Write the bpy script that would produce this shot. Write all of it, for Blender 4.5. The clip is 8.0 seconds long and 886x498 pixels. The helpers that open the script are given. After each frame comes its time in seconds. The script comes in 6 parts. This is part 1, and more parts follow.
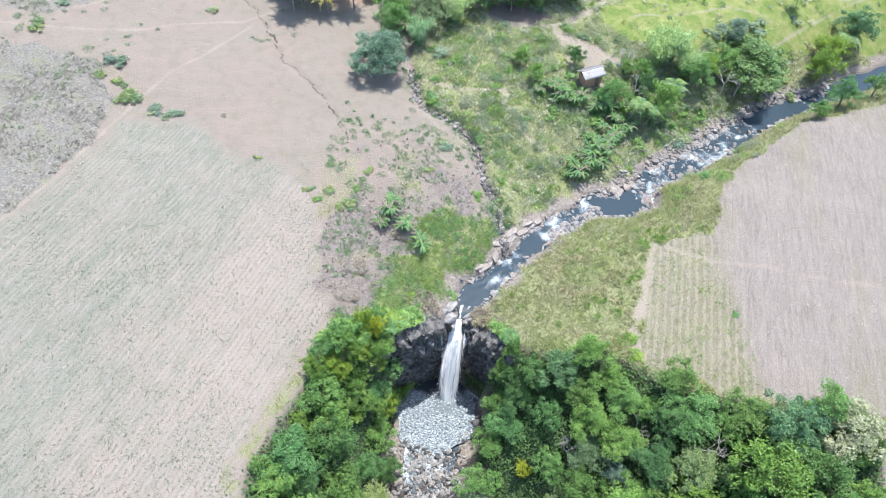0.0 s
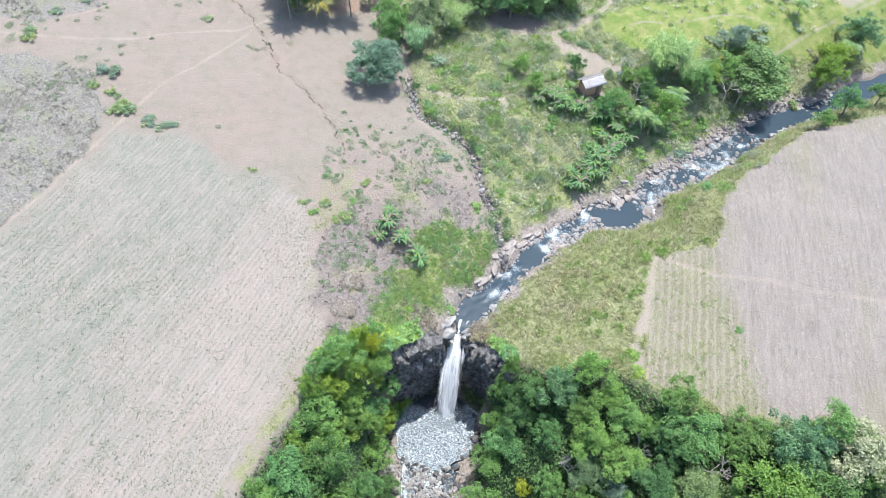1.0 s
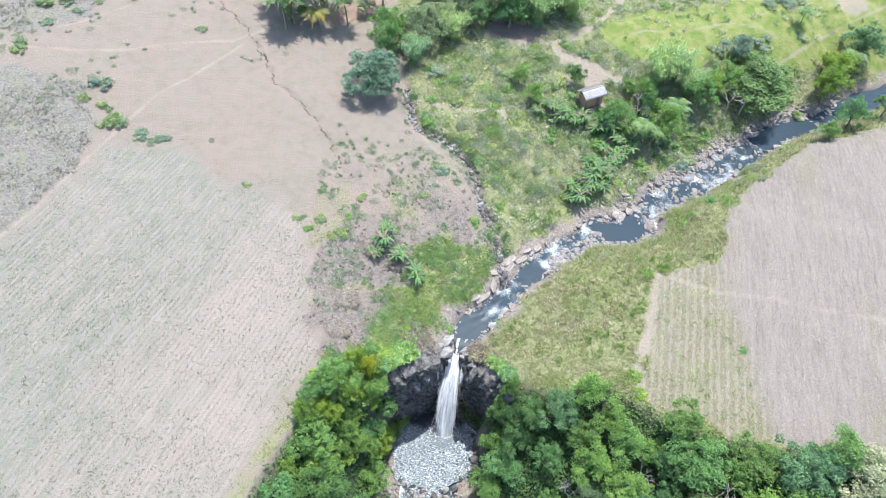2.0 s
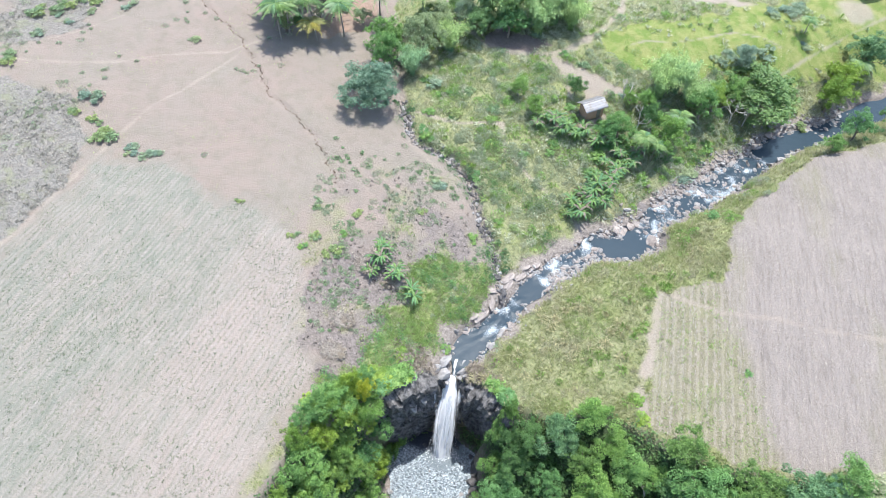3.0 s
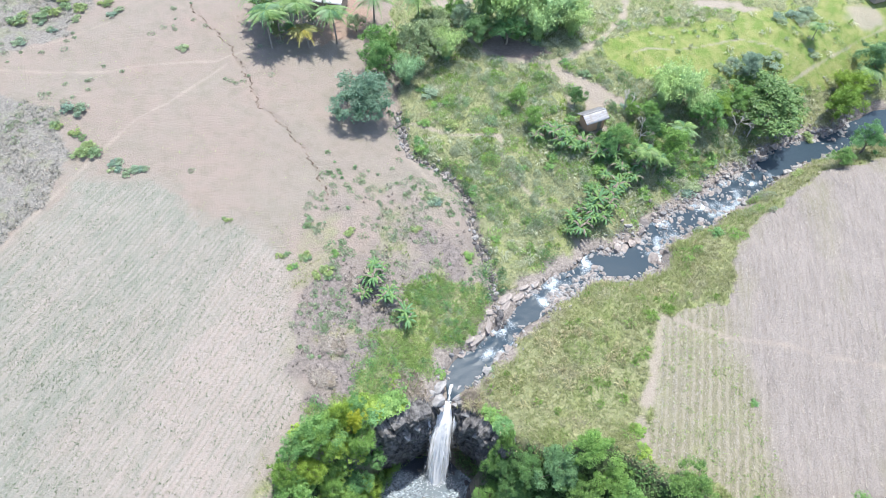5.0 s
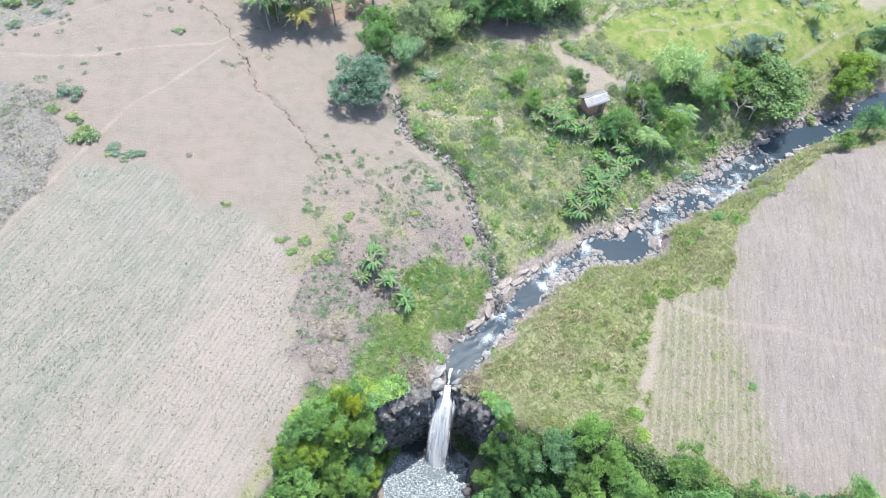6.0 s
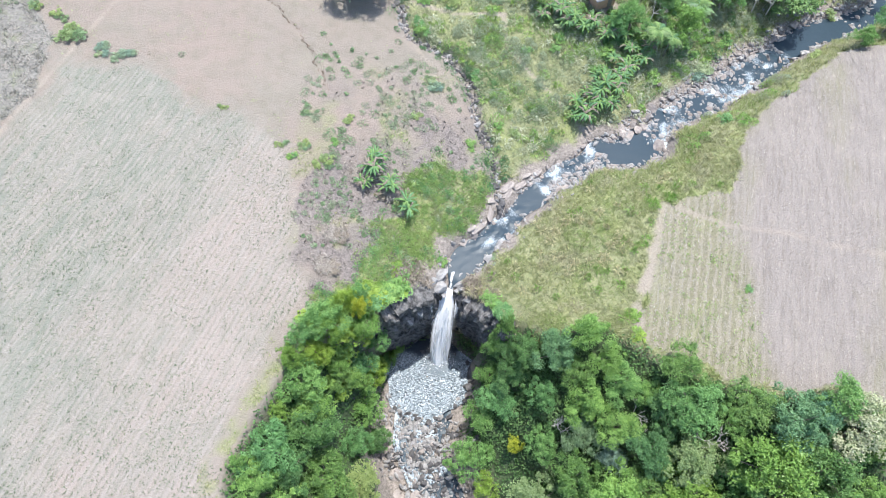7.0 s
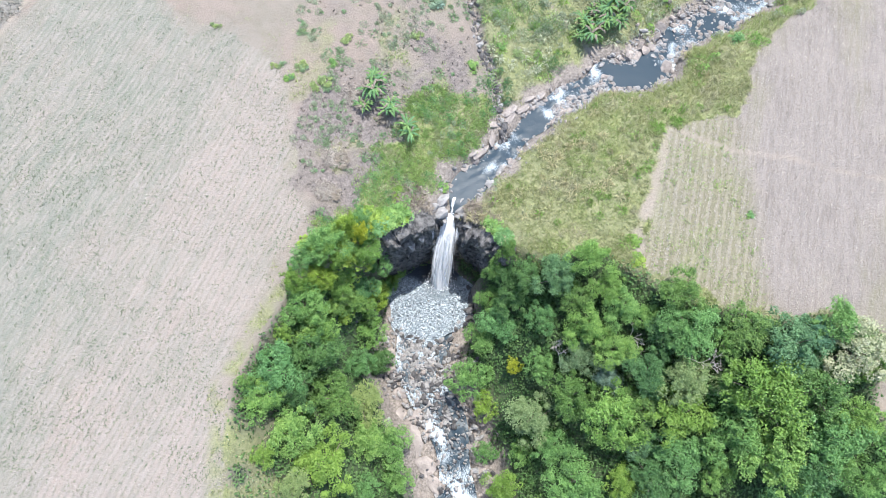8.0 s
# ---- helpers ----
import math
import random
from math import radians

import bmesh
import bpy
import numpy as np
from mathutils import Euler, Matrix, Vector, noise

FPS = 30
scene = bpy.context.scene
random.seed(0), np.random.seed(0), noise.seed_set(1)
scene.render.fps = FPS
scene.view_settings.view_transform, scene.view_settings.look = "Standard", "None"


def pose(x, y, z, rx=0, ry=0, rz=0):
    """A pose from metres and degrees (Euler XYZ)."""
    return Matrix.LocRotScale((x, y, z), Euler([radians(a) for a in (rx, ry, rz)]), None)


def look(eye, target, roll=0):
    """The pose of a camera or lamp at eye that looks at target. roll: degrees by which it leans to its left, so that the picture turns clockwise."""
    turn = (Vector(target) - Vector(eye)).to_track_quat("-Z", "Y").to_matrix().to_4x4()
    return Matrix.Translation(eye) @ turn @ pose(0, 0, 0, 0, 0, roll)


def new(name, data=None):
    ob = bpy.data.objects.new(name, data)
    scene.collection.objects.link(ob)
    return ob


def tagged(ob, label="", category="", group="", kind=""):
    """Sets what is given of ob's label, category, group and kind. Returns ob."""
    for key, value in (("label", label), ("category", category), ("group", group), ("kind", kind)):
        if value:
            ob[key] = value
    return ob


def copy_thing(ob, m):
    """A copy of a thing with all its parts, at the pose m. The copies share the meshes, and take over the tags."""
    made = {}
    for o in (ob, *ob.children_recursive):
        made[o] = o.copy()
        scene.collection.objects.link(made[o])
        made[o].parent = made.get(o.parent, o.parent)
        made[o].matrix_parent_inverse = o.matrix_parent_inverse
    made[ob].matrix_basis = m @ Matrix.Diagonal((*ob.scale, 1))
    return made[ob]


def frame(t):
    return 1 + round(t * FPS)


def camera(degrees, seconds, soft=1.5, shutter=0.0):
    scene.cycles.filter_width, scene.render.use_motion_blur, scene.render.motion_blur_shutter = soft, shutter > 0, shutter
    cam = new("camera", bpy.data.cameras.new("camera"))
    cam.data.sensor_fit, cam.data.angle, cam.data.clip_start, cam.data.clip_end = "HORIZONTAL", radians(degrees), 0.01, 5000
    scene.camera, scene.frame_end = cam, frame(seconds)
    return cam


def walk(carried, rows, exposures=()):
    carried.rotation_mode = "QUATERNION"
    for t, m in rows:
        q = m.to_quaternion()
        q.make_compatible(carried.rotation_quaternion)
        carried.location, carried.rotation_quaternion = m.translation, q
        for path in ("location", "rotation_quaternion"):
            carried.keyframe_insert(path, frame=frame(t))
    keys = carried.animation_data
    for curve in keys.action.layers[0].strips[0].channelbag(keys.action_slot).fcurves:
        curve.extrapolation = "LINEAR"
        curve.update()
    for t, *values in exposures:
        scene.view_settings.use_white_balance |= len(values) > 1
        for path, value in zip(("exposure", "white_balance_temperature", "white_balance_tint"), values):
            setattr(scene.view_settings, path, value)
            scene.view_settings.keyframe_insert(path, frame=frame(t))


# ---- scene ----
cam = camera(71.3, 8.0, soft=0.7)
METRES, EYE, TILT, LEAN, TURN = 16.0, 83.7, -51.4, 0.0, 0.0
ROWS = [
    (0.0, 0.0, 0.0, 0.0, 0.0, 0.0, -0.0),
    (0.5, 0.0069, 0.048, 0.0615, 0.0, 0.01, 0.06),
    (1.0, 0.0197, 0.1036, 0.1337, 0.01, 0.03, 0.1),
    (1.5, 0.0296, 0.1656, 0.2128, -0.0, 0.05, 0.14),
    (3.0, 0.0698, 0.3699, 0.4672, 0.02, 0.14, 0.17),
    (3.5, 0.0841, 0.4396, 0.5574, 0.01, 0.13, 0.17),
    (4.0, 0.1018, 0.5079, 0.6473, 0.03, 0.22, 0.16),
    (5.5, 0.1299, 0.5905, 0.7519, 0.08, -1.17, 0.17),
    (6.0, 0.134, 0.5939, 0.7543, 0.11, -2.18, 0.21),
    (6.5, 0.1415, 0.5944, 0.7616, 0.23, -5.8, 0.29),
    (7.0, 0.137, 0.6007, 0.7626, 0.31, -11.11, 0.36),
    (7.5, 0.1328, 0.6063, 0.763, 0.36, -15.8, 0.36),
    (8.0, 0.1321, 0.6094, 0.7636, 0.38, -18.03, 0.35),
]
walk(cam, [(t, pose(0, 0, EYE, TILT, LEAN, TURN) @ pose(METRES * x, METRES * y, METRES * z, 90 + pitch, roll, yaw)) for t, x, y, z, yaw, pitch, roll in ROWS])

# ---- daylight: a high sun behind thin cloud ----
SUN_TO = Vector((0.15, 0.245, 1.0)).normalized()
world = bpy.data.worlds.new("sky")
scene.world = world
world.use_nodes = True
sky = world.node_tree.nodes.new("ShaderNodeTexSky")
sky.sky_type, sky.sun_disc = "NISHITA", False
sky.sun_elevation, sky.sun_rotation = math.asin(SUN_TO.z), math.atan2(SUN_TO.x, SUN_TO.y)
sky.air_density, sky.dust_density, sky.ozone_density = 1.0, 1.6, 1.6
world.node_tree.links.new(sky.outputs[0], world.node_tree.nodes["Background"].inputs[0])
world.node_tree.nodes["Background"].inputs[1].default_value = 0.15
sun = new("sun", bpy.data.lights.new("sun", "SUN"))
sun.data.energy, sun.data.angle, sun.data.color = 3.0, radians(0.7), (1.0, 0.975, 0.925)
sun.matrix_world = look(SUN_TO * 300, (0, 0, 0))
scene.view_settings.exposure = 1.5
# ---- the lie of the land ----
RIVER = np.array([(150, 136), (120, 126), (91.5, 113.4), (85.3, 109.5), (74.6, 105.1), (68.3, 102.8), (61.2, 97.5), (54.6, 93.2), (49.4, 89), (40.3, 84.4),
                  (37.5, 80.7), (32.8, 76.9), (28.2, 77.1), (19, 71.4), (15, 67.6), (9.3, 61.5), (4.5, 56.8), (3.0, 54), (2.0, 51)], float)
STREAM = np.array([(-1, 43.5), (-1.9, 37), (-3.2, 32.8), (-2.2, 29.3), (0.8, 26), (2.4, 22.4), (2.9, 18.4), (3.4, 13.4), (2, 0), (-4, -30), (6, -70), (0, -160)], float)
GULLY = np.array([(-8, 124), (-6.9, 107.9), (-6.2, 103.6), (-4.4, 95.7), (2.6, 92.8), (6.0, 87.7), (6.8, 82.6), (8.1, 77.6), (9.9, 74.1), (9.9, 70.2), (11.2, 65)], float)
CRACK = np.array([(-52, 133), (-46.5, 126.3), (-38.5, 117.8), (-33.4, 109.0), (-30.9, 103.0), (-27.3, 100.1), (-21.1, 92.8), (-18.7, 87.9), (-16.3, 82.8)], float)
EDGE = np.array([(-60, -400), (-50, -60), (-32, -10), (-24.5, 14), (-25, 26), (-22, 33), (-18.5, 39.5), (-14, 43.8), (-9.5, 46.6), (-6.8, 48.6), (-4.7, 50.2), (-2, 52.0), (2, 52.8),
                 (4.5, 51.9), (6.8, 50.4), (10, 47.5), (15.5, 45.2), (23, 46), (28, 43), (31.3, 40.4), (36.6, 37.5), (46, 35.5), (52, 36.3), (57, 33), (90, 24), (160, 5), (300, -60), (330, -400)], float)



def span(x, y, line):
    """Distance to a line of points, the side (+1 to its left) and the length along it."""
    x, y = np.asarray(x, float), np.asarray(y, float)
    best, side, along, done = np.full(x.shape, 1e9), np.zeros(x.shape), np.zeros(x.shape), 0.0
    for (ax, ay), (bx, by) in zip(line[:-1], line[1:]):
        ux, uy = bx - ax, by - ay
        n = math.hypot(ux, uy)
        f = np.clip(((x - ax) * ux + (y - ay) * uy) / n ** 2, 0, 1)
        d = np.hypot(x - ax - f * ux, y - ay - f * uy)
        near = d < best
        best = np.where(near, d, best)
        side = np.where(near, np.sign(ux * (y - ay) - uy * (x - ax)), side)
        along = np.where(near, done + f * n, along)
        done += n
    return best, side, along


def inside(x, y, ring):
    x, y = np.asarray(x, float), np.asarray(y, float)
    res = np.zeros(x.shape, bool)
    for (ax, ay), (bx, by) in zip(ring, np.roll(ring, -1, 0)):
        if ay != by:
            res ^= ((ay > y) != (by > y)) & (x < (bx - ax) * (y - ay) / (by - ay) + ax)
    return res


def ease(v, a, b):
    f = np.clip((np.asarray(v, float) - a) / (b - a), 0, 1)
    return f * f * (3 - 2 * f)


def lattice(ix, iy, seed):
    v = np.sin(ix * 127.1 + iy * 311.7 + seed * 74.7) * 43758.5453
    return v - np.floor(v)


def wave(x, y, size, seed=0):
    """Smooth value noise, -1 to 1, at a size in metres."""
    c, s = math.cos(seed * 1.3 + 0.5), math.sin(seed * 1.3 + 0.5)
    x, y = np.asarray(x, float) / size, np.asarray(y, float) / size
    x, y = c * x - s * y, s * x + c * y
    ix, iy = np.floor(x), np.floor(y)
    fx, fy = x - ix, y - iy
    fx, fy = fx * fx * (3 - 2 * fx), fy * fy * (3 - 2 * fy)
    low = lattice(ix, iy, seed) * (1 - fx) + lattice(ix + 1, iy, seed) * fx
    high = lattice(ix, iy + 1, seed) * (1 - fx) + lattice(ix + 1, iy + 1, seed) * fx
    return 2 * (low * (1 - fy) + high * fy) - 1


RIVER_LENGTH = float(np.hypot(*np.diff(RIVER, axis=0).T).sum())


def half_channel(along):
    back = RIVER_LENGTH - along
    wide = 1.3 * ease(back, 33, 38) * (1 - ease(back, 46, 50)) + 0.9 * ease(back, 50, 56)
    return 1.65 + wide + 0.3 * np.sin(along * 0.31) + 0.25 * np.sin(along * 0.83 + 1) - 0.5 * (1 - ease(back, 0, 6))


def upland(x, y):
    """The land above the fall, with the river's bed, the gully and the eroded crack."""
    x, y = np.asarray(x, float), np.asarray(y, float)
    west = 1.09 - 0.147 * np.clip(x, -160, 160) + 0.069 * np.clip(y, -100, 260)
    east = 0.35 + 0.108 * np.clip(x, -40, 120) + 0.014 * np.clip(y, -100, 200)
    north = 8.2 + 0.13 * (np.clip(y, 90, 125) - 100) + 0.02 * (np.clip(y, 125, 300) - 125)
    d, side, along = span(x, y, RIVER)
    behind = x - np.interp(y, GULLY[::-1, 1], GULLY[::-1, 0])
    left = west + (north - west) * ease(behind, -2, 16)
    level = np.where(side < 0, left, east)
    reach = np.where(side < 0, 8.5, 6.0)
    out = np.maximum(d - half_channel(along), 0)
    rise = 1 - np.exp(-out / reach)
    gentle = 1 - np.exp(-(out / 13.0) ** 1.5)
    rise = np.where(side < 0, rise + (gentle - rise) * ease(behind, 1, 9), rise)
    h = -0.9 + 0.5 * ease(out, 0, 1.2) + (level + 0.4) * rise
    h = h + 0.9 * ease(out, 0, 1.0) * 0.4
    g, _, _ = span(x, y, GULLY)
    h = h - 1.3 * np.exp(-(g / 1.3) ** 2) * ease(out, 0, 5)
    c, _, ca = span(x, y, CRACK)
    c = np.abs(c + 0.35 * wave(x, y, 1.7, 5))
    h = h - 0.4 * np.exp(-(c / 0.4) ** 2) * ease(ca, 4, 10) * (0.65 + 0.35 * np.sin(ca * 0.8))
    h = h + (0.22 * wave(x, y, 9, 1) + 0.09 * wave(x, y, 3.1, 2) + 0.04 * wave(x, y, 1.1, 3)) * ease(out, 0, 4)
    far = np.maximum(np.hypot(x, y - 70) - 170, 0)
    return h + 0.00006 * far ** 2 / (1 + far / 900) + 6 * ease(far, 0, 500) * wave(x, y, 180, 7)


def land(x, y):
    """Height of the ground, the wooded gorge below the fall included."""
    x, y = np.asarray(x, float), np.asarray(y, float)
    top = upland(x, y)
    d, side, along = span(x, y, STREAM)
    e, _, _ = span(x, y, EDGE)
    within = inside(x, y, EDGE)
    floor_z = -16.7 - 0.025 * np.clip(along, 0, 400)
    head = ease(along, 2, 16)
    bed = np.maximum(d - (5.6 + 1.9 * (1 - head) + 6.0 * (1 - head) * ease(y, 45.5, 48) * ease(x, -8, -5) * (1 - ease(x, 7, 10)) + 0.8 * wave(x, y, 5, 11)), 0)
    f = bed / (bed + e + 1e-6)
    shape = f ** (0.75 + 0.1 * head)
    low = floor_z + (top - floor_z) * shape + (0.5 * wave(x, y, 4, 12) + 0.25 * wave(x, y, 1.6, 13)) * ease(bed, 0, 4) * ease(e, 0, 4) + 0.5 * ease(d, 1.5, 6)
    return np.where(within, np.minimum(low, top), top)

# ---- what grows where ----
CROP = np.array([(-60.3, 68.2), (-54.9, 81.8), (-44.6, 83.7), (-38, 80.3), (-28, 75.9), (-23.8, 72.9), (-20.2, 67.8), (-18.3, 61.6), (-18.3, 54.8), (-16.8, 50.4), (-17.8, 46.8),
                 (-20.3, 40), (-22.5, 34), (-24.8, 26), (-24.6, 13.7), (-32, -30), (-140, -30), (-110, 10), (-75, 42)], float)
STUBBLE = np.array([(71.4, 93.5), (64.5, 89.2), (54.2, 81.5), (49, 75.3), (44.9, 66), (34.5, 63.4), (33.2, 59.4), (28.8, 47), (28.5, 43.6), (32, 41), (37.3, 37.6), (46.8, 36), (52.5, 36.6),
                    (58, 33.4), (90, 24), (170, 10), (190, 120), (110, 104), (88, 96)], float)
BURNT = [np.array(p, float) for p in (
    [(-18.1, 67.2), (-14.8, 71.5), (-10.7, 72.9), (-6.2, 68.6), (-6, 63.3), (-8.2, 59.4), (-9.5, 54.3), (-13.1, 52.1), (-15.6, 48.6), (-17.6, 50.1), (-17.5, 56.5)],
    [(-1.2, 79.8), (3.4, 80.4), (6.2, 76.7), (6.1, 71.9), (-0.2, 71.5), (-2, 74.2)])]
THICKET = np.array([(-12.5, 51.7), (-9.7, 57.5), (-7.6, 63), (-5.3, 67.9), (-0.2, 72.5), (6.1, 71), (9.2, 69.9), (9, 62), (2.4, 57), (-3.5, 49.5), (-6.5, 47.6), (-9.5, 45), (-14.5, 42), (-18.8, 41), (-16, 50)], float)
SCRUB = np.array([(-140, 60), (-75, 42), (-62, 68), (-59.5, 76), (-57, 82.5), (-58.5, 90), (-62, 96), (-70, 99), (-140, 100)], float)
SCRUB_NORTH = np.array([(-140, 108), (-73, 108), (-67, 115), (-63, 124), (-68, 140), (-140, 150)], float)
MEADOW = np.array([(36.2, 117.7), (33, 122), (47.9, 130.8), (75, 137), (130, 150), (130, 128), (91.6, 121.9), (75.8, 118), (59.4, 114.5), (45.6, 114.4)], float)
HOLLOW = np.array([(9.5, 121.5), (14.8, 120.1), (20.1, 119.7), (24, 121.2), (20, 123.8), (12, 127.8)], float)
TRACKS = [(np.array(p, float), w) for p, w in (
    ([(-75, 42), (-60.6, 69.1), (-57.5, 77.6), (-55.4, 83.5), (-52.9, 89.5), (-49.7, 96.7), (-45.4, 101.4), (-38.1, 112.9)], 0.42),
    ([(-100, 103), (-73.7, 104.6), (-65, 105.5), (-57.9, 106.8), (-51.3, 110.1), (-40.2, 113.2), (-37.5, 115.5), (-32, 119.7)], 0.42),
    ([(-73.7, 109.5), (-67.5, 113.5), (-60.8, 120.2)], 0.3),
    ([(34.4, 64.6), (40.4, 61.3), (43, 59.6), (49.8, 57.9), (55.4, 55.6), (61.1, 53.9), (90, 48)], 0.48),
    ([(7.3, 125.2), (9.4, 121.5), (14.8, 119.5), (19.8, 118.6), (25.9, 119), (33.2, 124.6), (38.9, 131.4), (42, 140)], 1.05),
    ([(20.6, 118.1), (24.8, 112.6), (26, 106.8)], 0.4),
    ([(39.7, 121.7), (43.2, 123), (48.9, 122.8), (55, 124.4), (62.7, 126.7), (68.3, 125.5), (72.9, 123.6)], 0.3),
    ([(71.4, 118), (73.6, 119.4), (82.3, 125.2), (91.1, 130.7), (96.6, 133.8), (120, 148)], 0.35),
    ([(-4.6, 103), (3.6, 100.4), (12.3, 100.1), (12.5, 94.5), (16.4, 89.6), (21.7, 84.8), (25, 81.3)], 0.4),
    ([(-5.9, 98), (-4.5, 95.6), (-2.4, 92.2), (0.6, 88.6)], 0.35),
    ([(34.3, 63.5), (32.9, 58.7), (30.6, 52.5), (28.4, 47.3), (28.2, 44.5)], 0.9))]
YARD = np.array([(22.6, 117.2), (27.6, 114.6), (32.5, 113), (36.6, 110.6), (38, 108), (34.6, 107.2), (33.4, 103.6), (30.4, 101.6), (28.4, 104.4), (30, 108), (26, 111.6)], float)
CLAY = np.array([(-26.5, 122.5), (-22, 121.6), (-17.5, 122.6), (-13.6, 127), (-12.6, 133), (-14, 139), (-20, 140), (-19.5, 131), (-24, 128.5)], float)


def warped(x, y, ring, much=1.0):
    wx = x + much * (1.1 * wave(x, y, 4.3, 21) + 0.6 * wave(x, y, 1.4, 22))
    wy = y + much * (1.1 * wave(x, y, 4.3, 23) + 0.6 * wave(x, y, 1.4, 24))
    return inside(wx, wy, ring).astype(float)


def feathered(x, y, ring):
    """Cover with a ragged, gradual edge, 0 to 1."""
    return (warped(x, y, ring, 0.6) + warped(x + 1.2, y, ring, 2.2) + warped(x - 1.2, y + 1.0, ring, 3.0) + warped(x + 0.4, y - 1.8, ring, 2.6)) / 4


def zones(x, y):
    """Cover at each place, 0 to 1: crop, stubble, grass, burnt, track, rock, meadow, wood, scrub."""
    x, y = np.asarray(x, float), np.asarray(y, float)
    z = {}
    d, side, along = span(x, y, RIVER)
    out = d - half_channel(along)
    e, _, _ = span(x, y, EDGE)
    within = inside(x, y, EDGE)
    z["wood"] = np.where(within, ease(e, 0.0, 2.0), 0.0)
    z["wood"] = z["wood"] * ease(np.hypot(x - 58, y - 25) + wave(x, y, 3, 44), 3, 4.5)
    slope = ease(-x, 14, 18) * ease(-y, -27, -20) * ease(wave(x, y, 2.5, 47), -0.7, 0.2)
    z["wood"] = z["wood"] * (1 - 0.85 * slope)
    z["crop"] = feathered(x, y, CROP) * (1 - z["wood"])
    lie = 0.383 * y - 0.924 * x + 3.0 * wave(x, y, 14, 110)
    z["lush"] = np.clip(0.75 * ease(lie, 42, 62) + 0.25 * ease(y, 62, 80) + 0.35 * wave(x, y, 19, 111) + 0.2 * wave(x, y, 6, 112), 0, 1)
    z["stubble"] = warped(x, y, STUBBLE, 0.9) * (1 - z["wood"])
    z["strip"] = z["stubble"] * (1 - ease(x + 1.5 * wave(x, y, 5, 113), 41.5, 46)) * (0.8 + 0.2 * wave(x, y, 4, 114))
    z["burnt"] = np.maximum(warped(x, y, BURNT[0], 2.2), warped(x, y, BURNT[1], 2.2)) * ease(wave(x, y, 2.2, 31), -0.9, 0.1)
    slack = ease(x, -21, -14) * (1 - ease(x, 6, 11)) * ease(y, 46, 51) * (1 - ease(y, 78, 92)) * ease(wave(x, y, 5.5, 61) + 0.6 * wave(x, y, 1.7, 62), -0.55, 0.45)
    z["burnt"] = np.clip(z["burnt"] * (0.8 + 0.2 * wave(x, y, 2.6, 63)) + 0.6 * slack * (side < 0) * (1 - warped(x, y, THICKET)), 0, 1)
    yard = warped(x, y, YARD, 1.7)
    z["burnt"] = np.maximum(z["burnt"], 0.45 * yard * ease(wave(x, y, 1.8, 45), -0.5, 0.6))
    z["clay"] = warped(x, y, CLAY, 0.9) * (0.75 + 0.25 * wave(x, y, 1.7, 46))
    z["scrub"] = np.maximum(warped(x, y, SCRUB), warped(x, y, SCRUB_NORTH, 2.0) * ease(wave(x, y, 4, 49), -0.7, 0.1))
    z["meadow"] = warped(x, y, MEADOW, 2.0)
    track = np.zeros(x.shape)
    for line, w in TRACKS:
        c, _, _ = span(x, y, line)
        c = c + (0.18 if w < 0.6 else 0.55) * wave(x, y, 1.9, 33)
        track = np.maximum(track, 0.8 * (1 - ease(c, w * 0.2, w * 1.0)) * (0.75 + 0.25 * wave(x, y, 2.3, 34)))
    track = np.maximum(track, 0.9 * (1 - ease(np.hypot(x - 58, y - 25) + wave(x, y, 3, 44), 2.5, 4.5)))
    for px, py, wide, deep in ((60.5, 137.6, 6.0, 1.6), (66, 136, 3.5, 1.0), (3.7, 139, 5.0, 2.5), (93, 136, 5.0, 3.0)):
        track = np.maximum(track, 0.8 * (1 - ease(np.hypot((x - px) / wide, (y - py) / deep) + 0.3 * wave(x, y, 2.0, 48), 0.6, 1.2)))
    z["hollow"] = warped(x, y, HOLLOW, 0.8)
    z["track"] = np.maximum(track, 0.62 * yard)
    behind = x - np.interp(y, GULLY[::-1, 1], GULLY[::-1, 0])
    west = (side < 0) & (behind < -0.6 + 0.8 * wave(x, y, 3, 35))
    thicket = warped(x, y, THICKET)
    grass = np.where(west, thicket, 1.0)
    halo = np.where(west & (thicket < 0.5), 0.75 * ease(x, -27, -10) * ease(-y, -91, -80) * ease(wave(x, y, 5, 36) + 0.5 * wave(x, y, 1.6, 37), -0.1, 0.5), 0)
    grass = np.maximum(grass, halo)
    strip = z["stubble"] * ease(-x, -45, -41) * (0.5 + 0.4 * ease(wave(x, y, 3, 38), -0.1, 0.4))
    grass = grass * (1 - z["crop"]) * (1 - z["stubble"]) * (1 - z["scrub"]) * (1 - z["burnt"]) * (1 - z["hollow"]) * (1 - z["clay"])
    grass = np.maximum(grass, strip * 0.42)
    fringe = np.where(~within & (x < -12), (1 - ease(e, 0.8, 2.6)) * ease(wave(x, y, 1.5, 42), -0.6, 0.3), 0)
    grass = np.maximum(grass, fringe * 0.8)
    grass = np.maximum(grass, slope * within)
    shelf = 1.3 * ((side < 0) & (RIVER_LENGTH - along < 34)) + 0.7 * ((side < 0) & (RIVER_LENGTH - along > 46))
    z["rock"] = np.maximum(1 - ease(out - shelf + 1.3 * wave(x, y, 2.8, 39), 0.5, 2.2), 0)
    s, _, sa = span(x, y, STREAM)
    z["rock"] = np.maximum(z["rock"], np.where(within, 1 - ease(s + wave(x, y, 3, 40), 6, 9), 0))
    g, _, ga = span(x, y, GULLY)
